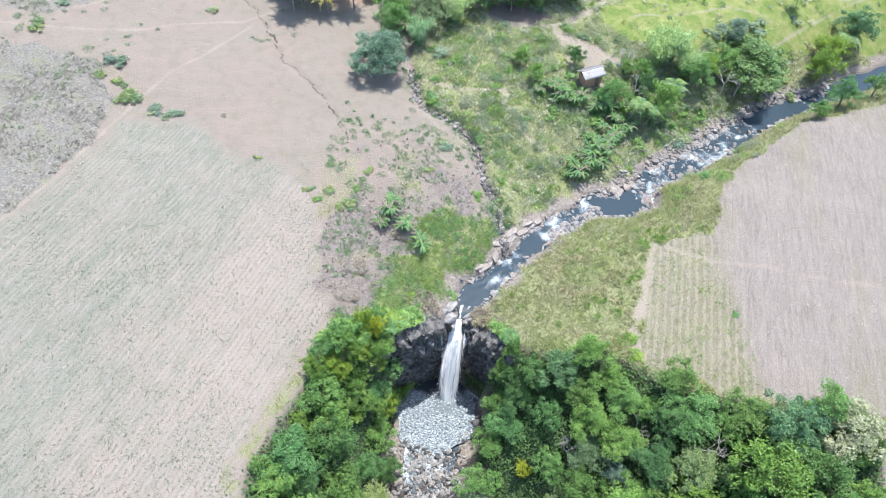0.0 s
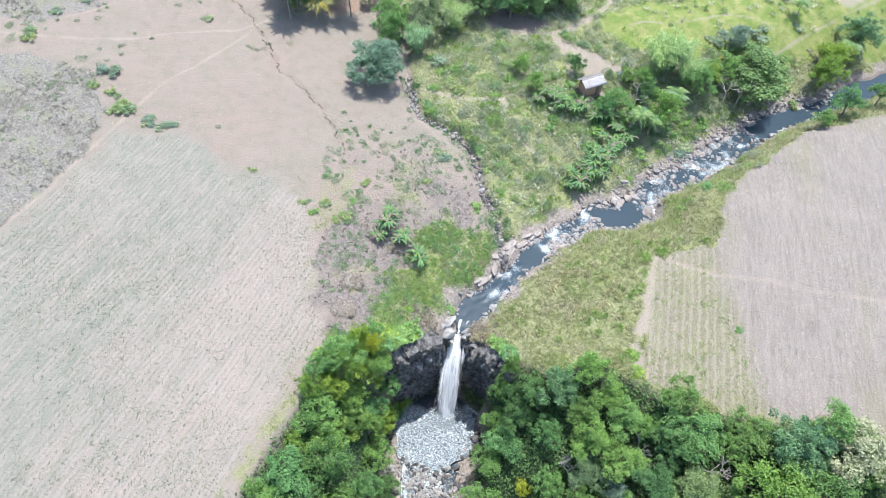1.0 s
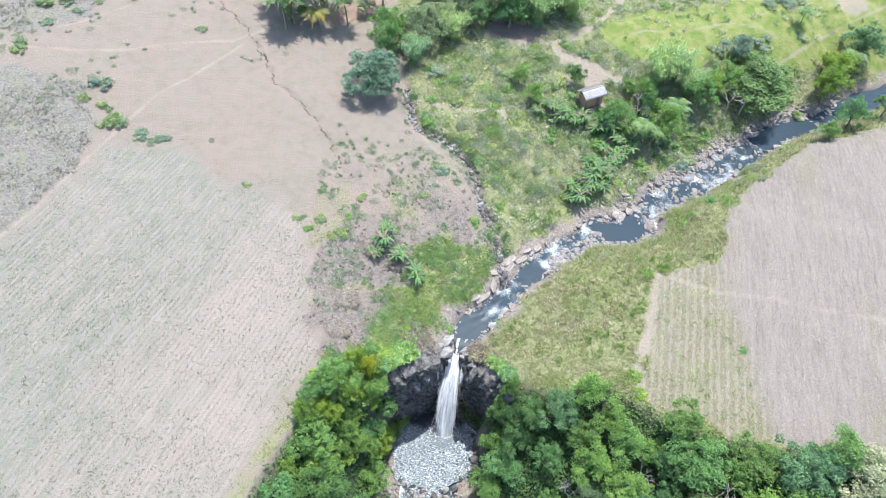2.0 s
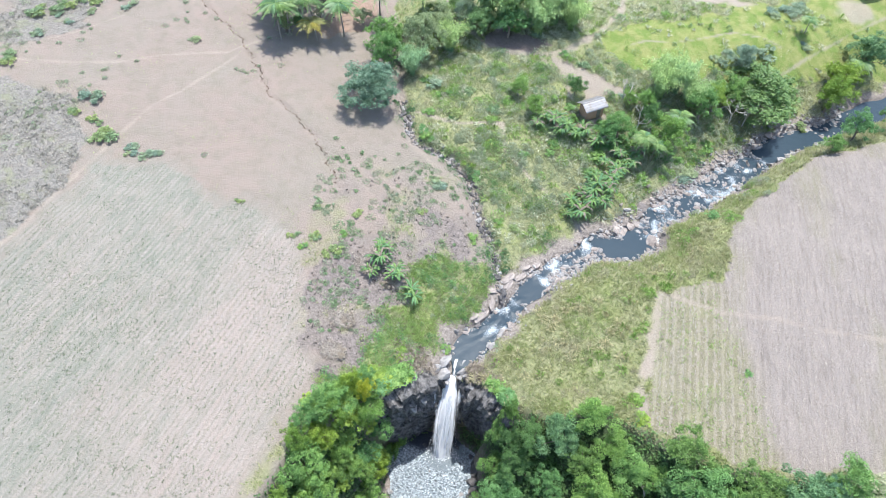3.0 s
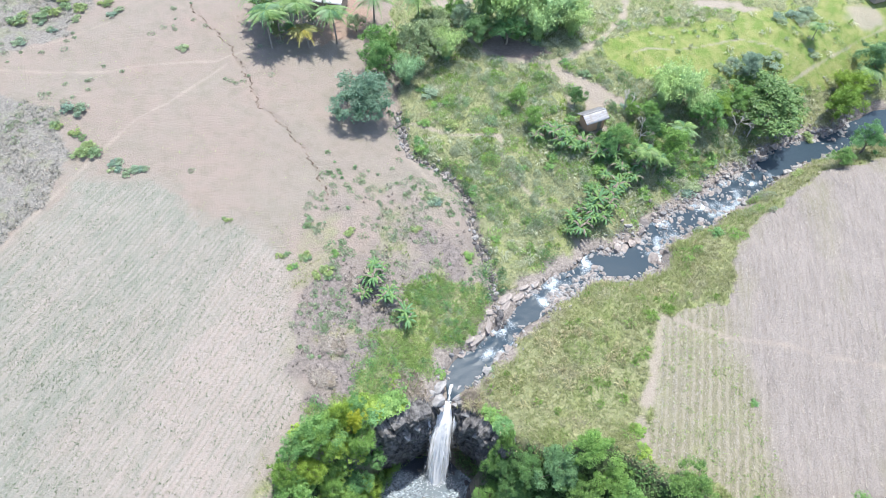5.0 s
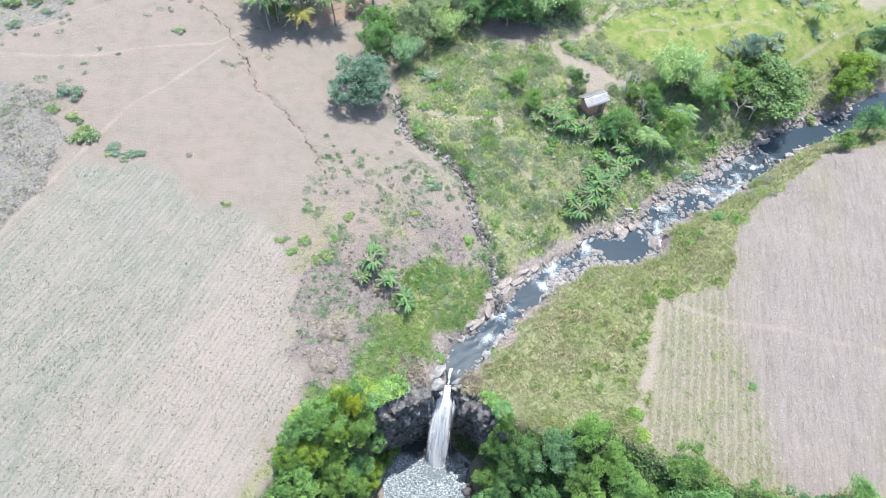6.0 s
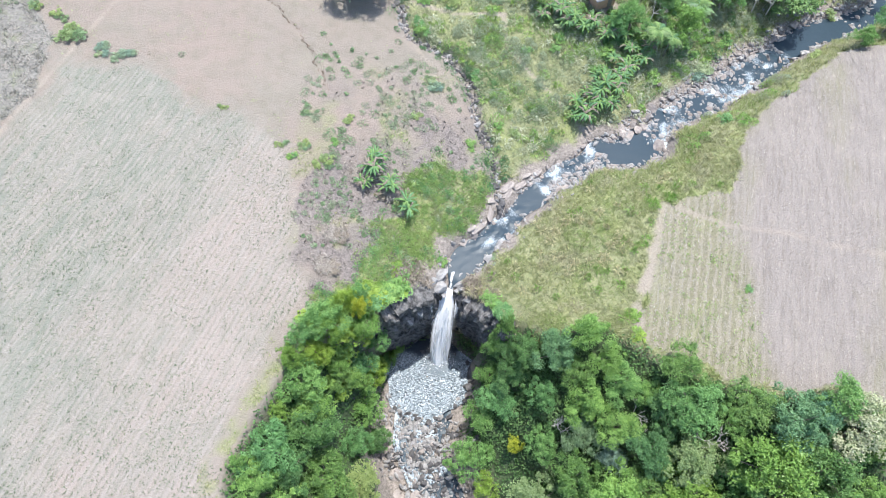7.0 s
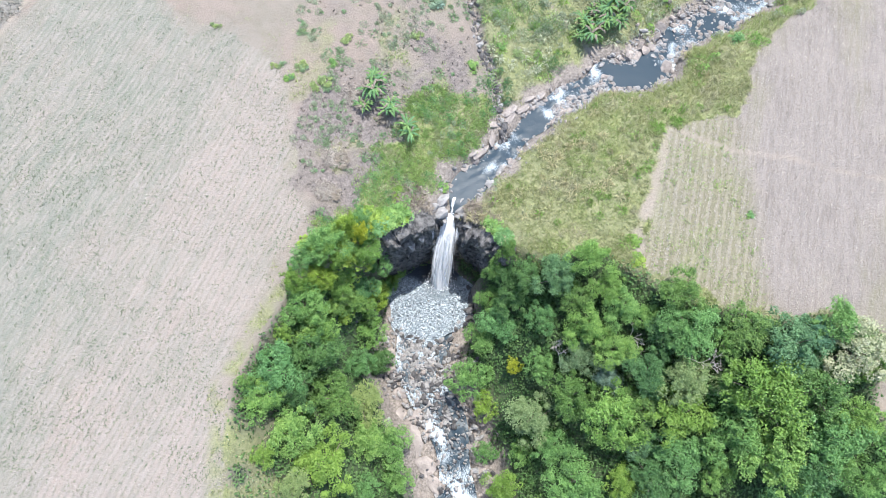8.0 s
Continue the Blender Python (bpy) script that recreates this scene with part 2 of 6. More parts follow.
    z["rock"] = np.maximum(z["rock"], (1 - ease(g + 0.4 * wave(x, y, 1.2, 43), 0.4, 1.2)) * 0.85)
    z["rock"] = np.maximum(z["rock"], (1 - ease(np.hypot(x + 3.0, (y - 52.5) * 0.9) + wave(x, y, 2, 41), 2.0, 4.0)) * 0.9)
    z["grass"] = grass * (1 - z["track"]) * (1 - z["rock"]) * (1 - z["wood"])
    return z

# ---- materials ----
def material(name, rough=0.9):
    m = bpy.data.materials.new(name)
    m.use_nodes = True
    m.node_tree.nodes["Principled BSDF"].inputs["Roughness"].default_value = rough
    return m


def node(m, kind, **values):
    n = m.node_tree.nodes.new("ShaderNode" + kind)
    for key, value in values.items():
        sock = n.inputs[key.replace("_", " ")]
        if isinstance(value, bpy.types.NodeSocket):
            m.node_tree.links.new(value, sock)
        else:
            sock.default_value = value
    return n


def ramp(m, fac, *stops):
    n = m.node_tree.nodes.new("ShaderNodeValToRGB")
    m.node_tree.links.new(fac, n.inputs[0])
    e = n.color_ramp.elements
    while len(e) < len(stops):
        e.new(0.5)
    for el, (p, c) in zip(e, stops):
        el.position, el.color = p, (*c, 1) if len(c) == 3 else c
    return n.outputs[0]


def blend(m, fac, a, b, how="MIX"):
    n = m.node_tree.nodes.new("ShaderNodeMix")
    n.data_type, n.blend_type = "RGBA", how
    for sock, v in ((n.inputs[0], fac), (n.inputs[6], a), (n.inputs[7], b)):
        if isinstance(v, bpy.types.NodeSocket):
            m.node_tree.links.new(v, sock)
        else:
            sock.default_value = v if isinstance(v, (int, float)) else (*v, 1)
    return n.outputs[2]


def sums(m, how, a, b=0.0):
    n = m.node_tree.nodes.new("ShaderNodeMath")
    n.operation = how
    for sock, v in zip(n.inputs, (a, b)):
        if isinstance(v, bpy.types.NodeSocket):
            m.node_tree.links.new(v, sock)
        else:
            sock.default_value = v
    return n.outputs[0]


def grain(m, scale, detail=4, where=None, rough=0.6):
    if where is None:
        where = node(m, "TexCoord").outputs["Object"]
    return node(m, "TexNoise", Vector=where, Scale=scale, Detail=detail, Roughness=rough).outputs[0]


def paint(m, colour=None, relief=None, depth=0.1, strength=0.6):
    b = m.node_tree.nodes["Principled BSDF"]
    if colour is not None:
        m.node_tree.links.new(colour, b.inputs["Base Color"])
    if relief is not None:
        n = node(m, "Bump", Height=relief, Strength=strength, Distance=depth)
        m.node_tree.links.new(n.outputs[0], b.inputs["Normal"])
    return m


def layer(m, name):
    n = m.node_tree.nodes.new("ShaderNodeAttribute")
    n.attribute_name = name
    return n.outputs["Fac"]


def furrows(m, degrees, gap):
    """Soft ridges at an angle, gap metres apart, 0 to 1."""
    where = node(m, "TexCoord").outputs["Object"]
    turned = node(m, "Mapping", Vector=where, Rotation=(0, 0, radians(-degrees))).outputs[0]
    n = node(m, "TexWave", Vector=turned, Scale=math.pi / (gap * 10), Distortion=2.2, Detail=2.0)
    n.inputs["Detail Scale"].default_value = 3.0
    n.wave_type, n.bands_direction = "BANDS", "Y"
    streak = node(m, "Mapping", Vector=turned, Scale=(0.35, 2.2, 1.0)).outputs[0]
    return n.outputs["Fac"], grain(m, 1.0, 5, streak, 0.7), grain(m, 0.09, 3, node(m, "Mapping", Vector=turned, Scale=(0.5, 1.3, 1.0)).outputs[0])


def soil_material():
    m = material("soil", 0.95)
    fine, mid, wide = grain(m, 2.6, 6, None, 0.7), grain(m, 0.45, 5), grain(m, 0.07, 4)
    speck = grain(m, 5.0, 4, None, 0.7)
    pasture = blend(m, ramp(m, wide, (0.35, (0, 0, 0)), (0.65, (1, 1, 1))), (0.196, 0.155, 0.134), (0.178, 0.158, 0.134))
    pasture = blend(m, ramp(m, mid, (0.45, (0, 0, 0)), (0.75, (0.8, 0.8, 0.8))), pasture, (0.128, 0.122, 0.090))
    pasture = blend(m, ramp(m, fine, (0.3, (0, 0, 0)), (0.75, (0.5, 0.5, 0.5))), pasture, (0.190, 0.165, 0.145))
    pasture = blend(m, ramp(m, speck, (0.60, (0, 0, 0)), (0.74, (0.6, 0.6, 0.6))), pasture, (0.10, 0.088, 0.066))
    ridge, streak, drift = furrows(m, 67.5, 0.7)
    turned = node(m, "Mapping", Vector=node(m, "TexCoord").outputs["Object"], Rotation=(0, 0, radians(-67.5))).outputs[0]
    swath = grain(m, 1.0, 4, node(m, "Mapping", Vector=turned, Scale=(0.10, 0.75, 1.0)).outputs[0], 0.65)
    green = sums(m, "ADD", sums(m, "MULTIPLY", layer(m, "lush"), 0.55), sums(m, "ADD", sums(m, "MULTIPLY", swath, 0.8), sums(m, "MULTIPLY", drift, 0.4)))
    crop = blend(m, ramp(m, green, (0.52, (0, 0, 0)), (1.12, (1, 1, 1))), (0.226, 0.192, 0.170), (0.15, 0.156, 0.13))
    crop = blend(m, ramp(m, streak, (0.42, (0, 0, 0)), (0.68, (0.8, 0.8, 0.8))), crop, (0.238, 0.214, 0.195))
    crop = blend(m, sums(m, "MULTIPLY", ramp(m, ridge, (0.45, (0, 0, 0)), (0.9, (1, 1, 1))), ramp(m, fine, (0.42, (0, 0, 0)), (0.60, (0.55, 0.55, 0.55)))), crop, (0.118, 0.124, 0.096))
    ridge2, streak2, drift2 = furrows(m, 75, 0.8)
    stub = blend(m, ramp(m, streak2, (0.35, (0, 0, 0)), (0.65, (1, 1, 1))), (0.148, 0.130, 0.119), (0.206, 0.185, 0.17))
    stub = blend(m, ramp(m, drift2, (0.5, (0, 0, 0)), (0.62, (0.75, 0.75, 0.75))), stub, (0.165, 0.157, 0.105))
    stub = blend(m, sums(m, "MULTIPLY", ramp(m, ridge2, (0.45, (0, 0, 0)), (0.95, (1, 1, 1))), 0.09), stub, (0.11, 0.09, 0.078))
    swath2 = grain(m, 1.0, 4, node(m, "Mapping", Vector=node(m, "Mapping", Vector=node(m, "TexCoord").outputs["Object"], Rotation=(0, 0, radians(-75))).outputs[0], Scale=(0.12, 1.4, 1.0)).outputs[0], 0.7)
    stub = blend(m, ramp(m, swath2, (0.40, (0, 0, 0)), (0.62, (0.7, 0.7, 0.7))), stub, (0.222, 0.198, 0.181))
    stub = blend(m, ramp(m, speck, (0.54, (0, 0, 0)), (0.66, (0.55, 0.55, 0.55))), stub, (0.105, 0.088, 0.072))
    row, _, _ = furrows(m, 75, 1.1)
    old = blend(m, ramp(m, row, (0.55, (0, 0, 0)), (0.85, (1, 1, 1))), blend(m, fine, (0.105, 0.10, 0.062), (0.178, 0.158, 0.115)), (0.212, 0.188, 0.15))
    stub = blend(m, layer(m, "strip"), stub, old)
    grass = blend(m, ramp(m, sums(m, "ADD", sums(m, "MULTIPLY", fine, 0.65), sums(m, "MULTIPLY", mid, 0.35)), (0.38, (0, 0, 0)), (0.62, (1, 1, 1))), (0.105, 0.124, 0.056), (0.222, 0.224, 0.122))
    grass = blend(m, ramp(m, grain(m, 0.16, 5), (0.5, (0, 0, 0)), (0.68, (0.5, 0.5, 0.5))), grass, blend(m, fine, (0.12, 0.155, 0.04), (0.25, 0.285, 0.09)))
    burnt = blend(m, ramp(m, fine, (0.35, (0, 0, 0)), (0.65, (1, 1, 1))), (0.086, 0.074, 0.069), (0.19, 0.166, 0.155))
    scrub = blend(m, ramp(m, fine, (0.38, (0, 0, 0)), (0.62, (1, 1, 1))), (0.10, 0.096, 0.088), (0.20, 0.19, 0.172))
    scrub = blend(m, ramp(m, mid, (0.52, (0, 0, 0)), (0.66, (0.7, 0.7, 0.7))), scrub, (0.155, 0.165, 0.105))
    meadow = blend(m, ramp(m, mid, (0.4, (0, 0, 0)), (0.62, (1, 1, 1))), (0.105, 0.158, 0.03), (0.185, 0.20, 0.068))
    wood = blend(m, ramp(m, fine, (0.35, (0, 0, 0)), (0.7, (1, 1, 1))), (0.026, 0.05, 0.02), (0.066, 0.098, 0.042))
    track = blend(m, ramp(m, fine, (0.3, (0, 0, 0)), (0.7, (1, 1, 1))), (0.215, 0.18, 0.15), (0.265, 0.235, 0.20))
    rock = blend(m, ramp(m, fine, (0.35, (0, 0, 0)), (0.65, (1, 1, 1))), (0.10, 0.088, 0.079), (0.27, 0.237, 0.212))
    hollow = blend(m, ramp(m, fine, (0.35, (0, 0, 0)), (0.65, (1, 1, 1))), (0.105, 0.084, 0.074), (0.175, 0.143, 0.125))
    clay = blend(m, ramp(m, fine, (0.3, (0, 0, 0)), (0.7, (1, 1, 1))), (0.175, 0.118, 0.09), (0.245, 0.17, 0.132))
    c = pasture
    for name, colour in (("crop", crop), ("stubble", stub), ("scrub", scrub), ("grass", grass), ("meadow", meadow), ("burnt", burnt), ("hollow", hollow), ("clay", clay), ("track", track), ("wood", wood), ("rock", rock)):
        c = blend(m, layer(m, name), c, colour)
    c = blend(m, 1.0, c, (1.0, 1.0, 0.99), "MULTIPLY")
    return paint(m, c, sums(m, "ADD", fine, sums(m, "MULTIPLY", speck, 0.7)), 0.22, 0.9)


def leaf_material(name, dark, light, shine=0.45, through_light=0.35, drift=None, size=0.12):
    m = material(name, shine)
    pick = node(m, "NewGeometry").outputs["Random Per Island"]
    tree = node(m, "ObjectInfo").outputs["Random"]
    clump = ramp(m, grain(m, 1.1, 3), (0.36, (0, 0, 0)), (0.64, (1, 1, 1)))
    c = blend(m, sums(m, "ADD", sums(m, "MULTIPLY", pick, 0.4), sums(m, "MULTIPLY", clump, 0.6)), dark, light)
    tint = ramp(m, tree, (0.0, (0.80, 0.92, 1.10)), (0.45, (1.0, 1.02, 1.0)), (0.75, (1.18, 1.12, 0.9)), (1.0, (1.3, 1.18, 1.05)))
    if not drift and through_light == 0.35 and "seedling" not in name:
        c = blend(m, 1.0, c, tint, "MULTIPLY")
    if drift:
        patch = grain(m, size, 4)
        c = blend(m, ramp(m, patch, (0.45, (0, 0, 0)), (0.62, (0.8, 0.8, 0.8))), c, blend(m, pick, [v * 0.5 for v in drift], drift))
        dry = grain(m, size * 3.1, 5)
        if "grass" in name:
            c = blend(m, ramp(m, pick, (0.76, (0, 0, 0)), (0.80, (0.5, 0.5, 0.5))), c, (0.40, 0.38, 0.25))
        if "undergrowth" not in name:
            c = blend(m, ramp(m, dry, (0.52, (0, 0, 0)), (0.66, (0.7, 0.7, 0.7))), c, blend(m, pick, (0.22, 0.20, 0.14), (0.43, 0.40, 0.30)))
    b = m.node_tree.nodes["Principled BSDF"]
    b.inputs["Specular IOR Level"].default_value = 0.35
    paint(m, c)
    t = node(m, "BsdfTranslucent", Color=c)
    mix = node(m, "MixShader", Fac=through_light)
    m.node_tree.links.new(b.outputs[0], mix.inputs[1])
    m.node_tree.links.new(t.outputs[0], mix.inputs[2])
    m.node_tree.links.new(mix.outputs[0], m.node_tree.nodes["Material Output"].inputs[0])
    return m


def rock_material(name, dark, light, wet=0.0):
    m = material(name, 0.85 - 0.5 * wet)
    a, b = grain(m, 1.3, 8), grain(m, 6.0, 6)
    shade = node(m, "ObjectInfo").outputs["Random"]
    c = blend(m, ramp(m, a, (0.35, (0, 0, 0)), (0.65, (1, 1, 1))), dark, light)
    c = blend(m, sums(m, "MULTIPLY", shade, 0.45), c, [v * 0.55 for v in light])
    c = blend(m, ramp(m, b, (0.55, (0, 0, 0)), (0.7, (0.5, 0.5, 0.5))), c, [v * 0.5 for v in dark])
    return paint(m, c, sums(m, "ADD", a, sums(m, "MULTIPLY", b, 0.5)), 0.25, 0.8)


def bark_material(name, dark, light):
    m = material(name, 0.9)
    a = grain(m, 3.0, 6)
    return paint(m, blend(m, a, dark, light), a, 0.05)


def water_material(name, deep, foam_at, white=(0.66, 0.71, 0.76)):
    m = material(name, 0.12)
    b = m.node_tree.nodes["Principled BSDF"]
    flow = node(m, "Attribute")
    flow.attribute_name = "flow"
    where = flow.outputs["Vector"]
    stretched = node(m, "Mapping", Vector=where, Scale=(0.8, 1.7, 1.0)).outputs[0]
    small, large = grain(m, 4.2, 6, stretched, 0.75), grain(m, 0.35, 3, stretched)
    rapid = layer(m, "rapid")
    level = sums(m, "ADD", sums(m, "MULTIPLY", small, 0.75), sums(m, "MULTIPLY", large, 0.35))
    level = sums(m, "ADD", level, sums(m, "MULTIPLY", rapid, 0.34))
    foam = ramp(m, level, (foam_at, (0, 0, 0)), (foam_at + 0.2, (1, 1, 1)))
    m.node_tree.links.new(blend(m, foam, deep, white), b.inputs["Base Color"])
    b.inputs["Specular IOR Level"].default_value = 0.12
    m.node_tree.links.new(sums(m, "ADD", 0.3, sums(m, "MULTIPLY", foam, 0.6)), b.inputs["Roughness"])
    n = node(m, "Bump", Height=sums(m, "ADD", small, grain(m, 4.0, 3, stretched)), Strength=0.25, Distance=0.08)
    m.node_tree.links.new(n.outputs[0], b.inputs["Normal"])
    return m


def fall_material():
    m = material("falling_water", 0.5)
    flow = node(m, "Attribute")
    flow.attribute_name = "flow"
    streak = node(m, "Mapping", Vector=flow.outputs["Vector"], Scale=(5.0, 0.28, 1.0)).outputs[0]
    a = grain(m, 1.0, 6, streak, 0.7)
    thick = layer(m, "thick")
    dense = ramp(m, sums(m, "ADD", a, thick), (0.50, (0, 0, 0)), (0.82, (1.0, 1.0, 1.0)))
    b = m.node_tree.nodes["Principled BSDF"]
    b.inputs["Base Color"].default_value = (0.93, 0.95, 0.97, 1)
    t = node(m, "BsdfTranslucent", Color=(0.95, 0.97, 0.99, 1))
    clear = node(m, "BsdfTransparent")
    body, veil = node(m, "MixShader", Fac=0.5), node(m, "MixShader", Fac=dense)
    for a_out, a_in in ((b, body.inputs[1]), (t, body.inputs[2]), (clear, veil.inputs[1]), (body, veil.inputs[2]), (veil, m.node_tree.nodes["Material Output"].inputs[0])):
        m.node_tree.links.new(a_out.outputs[0], a_in)
    # Normals turned upward: the steep sheet is lit as if facing the sun.
    sun_tilt = node(m, "VectorMath")
    sun_tilt.operation = "ADD"
    sun_tilt.inputs[1].default_value = (0.1, 0.0, 1.3)
    m.node_tree.links.new(node(m, "NewGeometry").outputs["Normal"], sun_tilt.inputs[0])
    unit = node(m, "VectorMath")
    unit.operation = "NORMALIZE"
    m.node_tree.links.new(sun_tilt.outputs[0], unit.inputs[0])
    relief = node(m, "Bump", Height=a, Strength=0.6, Distance=0.15, Normal=unit.outputs[0]).outputs[0]
    m.node_tree.links.new(relief, b.inputs["Normal"])
    m.node_tree.links.new(relief, t.inputs["Normal"])
    return m


def pool_material():
    """Choppy water: sky and sun glints painted as pale facets over dark troughs, white at the foot of the fall."""
    m = material("plunge_pool_water", 0.3)
    where = node(m, "TexCoord").outputs["Object"]
    bent = node(m, "VectorMath")
    bent.operation = "ADD"
    m.node_tree.links.new(where, bent.inputs[0])
    m.node_tree.links.new(node(m, "TexNoise", Vector=where, Scale=1.2, Detail=3).outputs["Color"], bent.inputs[1])
    squash = node(m, "Mapping", Vector=bent.outputs[0], Scale=(0.8, 1.25, 1.0)).outputs[0]
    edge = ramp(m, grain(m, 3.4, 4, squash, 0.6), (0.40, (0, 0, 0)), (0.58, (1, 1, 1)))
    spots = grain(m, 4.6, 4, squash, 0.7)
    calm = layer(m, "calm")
    # Bright colours here stand in for sky reflection and glitter on the ripples.
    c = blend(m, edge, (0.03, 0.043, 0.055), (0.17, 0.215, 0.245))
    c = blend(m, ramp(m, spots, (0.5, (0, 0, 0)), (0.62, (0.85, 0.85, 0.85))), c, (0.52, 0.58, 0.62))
    c = blend(m, calm, c, (0.12, 0.15, 0.17))
    # Blue-black colour put in as the shade on the water below the cliff.
    c = blend(m, layer(m, "deep"), c, (0.016, 0.024, 0.036))
    c = blend(m, layer(m, "rapid"), c, (0.78, 0.82, 0.86))
    return paint(m, c, sums(m, "ADD", edge, spots), 0.10, 0.8)


SOIL = soil_material()
LEAF = {
    "dark": leaf_material("dark_leaves", (0.034, 0.095, 0.03), (0.165, 0.295, 0.095)),
    "mid": leaf_material("green_leaves", (0.054, 0.138, 0.036), (0.24, 0.415, 0.135)),
    "lime": leaf_material("yellow_green_leaves", (0.09, 0.175, 0.024), (0.285, 0.42, 0.095)),
    "olive": leaf_material("olive_leaves", (0.10, 0.165, 0.06), (0.29, 0.375, 0.18)),
    "grey": leaf_material("grey_green_leaves", (0.13, 0.195, 0.115), (0.30, 0.385, 0.26)),
    "blue": leaf_material("blue_green_leaves", (0.055, 0.135, 0.062), (0.20, 0.34, 0.17)),
    "mango": leaf_material("mango_leaves", (0.065, 0.13, 0.07), (0.205, 0.31, 0.195)),
    "deep": leaf_material("deep_green_leaves", (0.035, 0.10, 0.035), (0.155, 0.27, 0.10)),
    "cream": leaf_material("cream_blossom", (0.22, 0.27, 0.12), (0.56, 0.53, 0.36)),
    "yellow": leaf_material("yellow_leaves", (0.26, 0.31, 0.02), (0.48, 0.49, 0.07)),
    "bamboo": leaf_material("bamboo_leaves", (0.17, 0.29, 0.11), (0.38, 0.53, 0.27)),
    "palm": leaf_material("palm_fronds", (0.06, 0.14, 0.05), (0.20, 0.32, 0.13), 0.5),
    "palm_dry": leaf_material("yellow_palm_fronds", (0.18, 0.19, 0.05), (0.34, 0.31, 0.11), 0.5),
    "banana": leaf_material("banana_leaves", (0.065, 0.15, 0.055), (0.22, 0.36, 0.15), 0.5),
    "grass": leaf_material("tall_grass_blades", (0.15, 0.18, 0.065), (0.37, 0.38, 0.20), 0.6, 0.4, (0.27, 0.38, 0.12), 0.09),
    # Pale weeds, their colour also lifted and blued in place of distance haze.
    "pale_grass": leaf_material("pale_grass_blades", (0.24, 0.28, 0.16), (0.50, 0.54, 0.37), 0.6, 0.5, (0.30, 0.46, 0.11), 0.13),
    "thicket": leaf_material("thicket_leaves", (0.101, 0.201, 0.045), (0.302, 0.413, 0.15), 0.5, 0.4, (0.30, 0.41, 0.13), 0.2),
    "meadow": leaf_material("meadow_grass_blades", (0.09, 0.15, 0.03), (0.21, 0.27, 0.08), 0.6, 0.35, (0.22, 0.24, 0.12), 0.1),
    "undergrowth": leaf_material("undergrowth_leaves", (0.018, 0.055, 0.016), (0.10, 0.20, 0.06), 0.5, 0.25, (0.15, 0.25, 0.09), 0.25),
    "tussock": leaf_material("silvery_grass_blades", (0.30, 0.33, 0.22), (0.56, 0.58, 0.44), 0.6, 0.45),
    "straw_tuft": leaf_material("tawny_grass_blades", (0.26, 0.24, 0.13), (0.50, 0.47, 0.29), 0.6, 0.4),
    "crop": leaf_material("seedling_leaves", (0.05, 0.077, 0.042), (0.15, 0.18, 0.11), 0.6),
    "fleck": leaf_material("bleached_straw", (0.24, 0.222, 0.198), (0.37, 0.35, 0.315), 0.7, 0.1),
    "straw": leaf_material("dry_stalks", (0.16, 0.135, 0.115), (0.33, 0.30, 0.26), 0.7, 0.1),
    "dry": leaf_material("withered_leaves", (0.13, 0.11, 0.085), (0.29, 0.25, 0.20), 0.7, 0.15),
    "weed": leaf_material("pale_grey_green_weeds", (0.17, 0.22, 0.14), (0.38, 0.44, 0.31), 0.6, 0.45),
    "greyscrub": leaf_material("grey_scrub_stalks", (0.13, 0.13, 0.105), (0.31, 0.30, 0.26), 0.7, 0.2),
    "ash": leaf_material("charred_stalks", (0.035, 0.032, 0.03), (0.12, 0.105, 0.10), 0.8, 0.0),
}
BARK = bark_material("bark", (0.10, 0.08, 0.06), (0.26, 0.22, 0.18))
PALE_BARK = bark_material("pale_bark", (0.30, 0.28, 0.26), (0.50, 0.47, 0.44))
PALM_BARK = bark_material("palm_bark", (0.13, 0.115, 0.10), (0.26, 0.235, 0.21))
STONE = rock_material("river_stone", (0.125, 0.123, 0.123), (0.355, 0.345, 0.335))
PALE_STONE = rock_material("sunlit_pale_stone", (0.165, 0.144, 0.132), (0.34, 0.30, 0.273))
DARK_STONE = rock_material("wet_basalt", (0.03, 0.03, 0.032), (0.11, 0.105, 0.105), 0.4)
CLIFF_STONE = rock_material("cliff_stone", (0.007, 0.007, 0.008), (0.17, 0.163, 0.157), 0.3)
RIVER_WATER = water_material("river_water", (0.024, 0.040, 0.054), 0.76, (0.50, 0.57, 0.62))
POOL_WATER = pool_material()
FALL = fall_material()
SPRAY = leaf_material("white_spray", (0.72, 0.76, 0.80), (0.88, 0.90, 0.92), 0.6, 0.5)

# ---- builders ----
def mesh_of(name, verts, faces, mat, smooth=False):
    me = bpy.data.meshes.new(name)
    verts, faces = np.asarray(verts, float), np.asarray(faces, int)
    k = faces.shape[1]
    me.vertices.add(len(verts))
    me.vertices.foreach_set("co", verts.ravel())
    me.loops.add(faces.size)
    me.loops.foreach_set("vertex_index", faces.ravel())
    me.polygons.add(len(faces))
    me.polygons.foreach_set("loop_start", np.arange(0, faces.size, k))
    me.polygons.foreach_set("use_smooth", np.full(len(faces), smooth))
    me.update(calc_edges=True)
    me.validate()
    if mat:
        me.materials.append(mat)
    return me


def part_of(name, verts, faces, mat, parent, label="", smooth=False):
    ob = new(name, mesh_of(name, verts, faces, mat, smooth))
    ob.parent = parent
    if label:
        tagged(ob, label)
    return ob


def thing(name, m, label, category, group=""):
    ob = new(name)
    ob.matrix_world = m
    ob.empty_display_size = 0.3
    return tagged(ob, label, category, group)


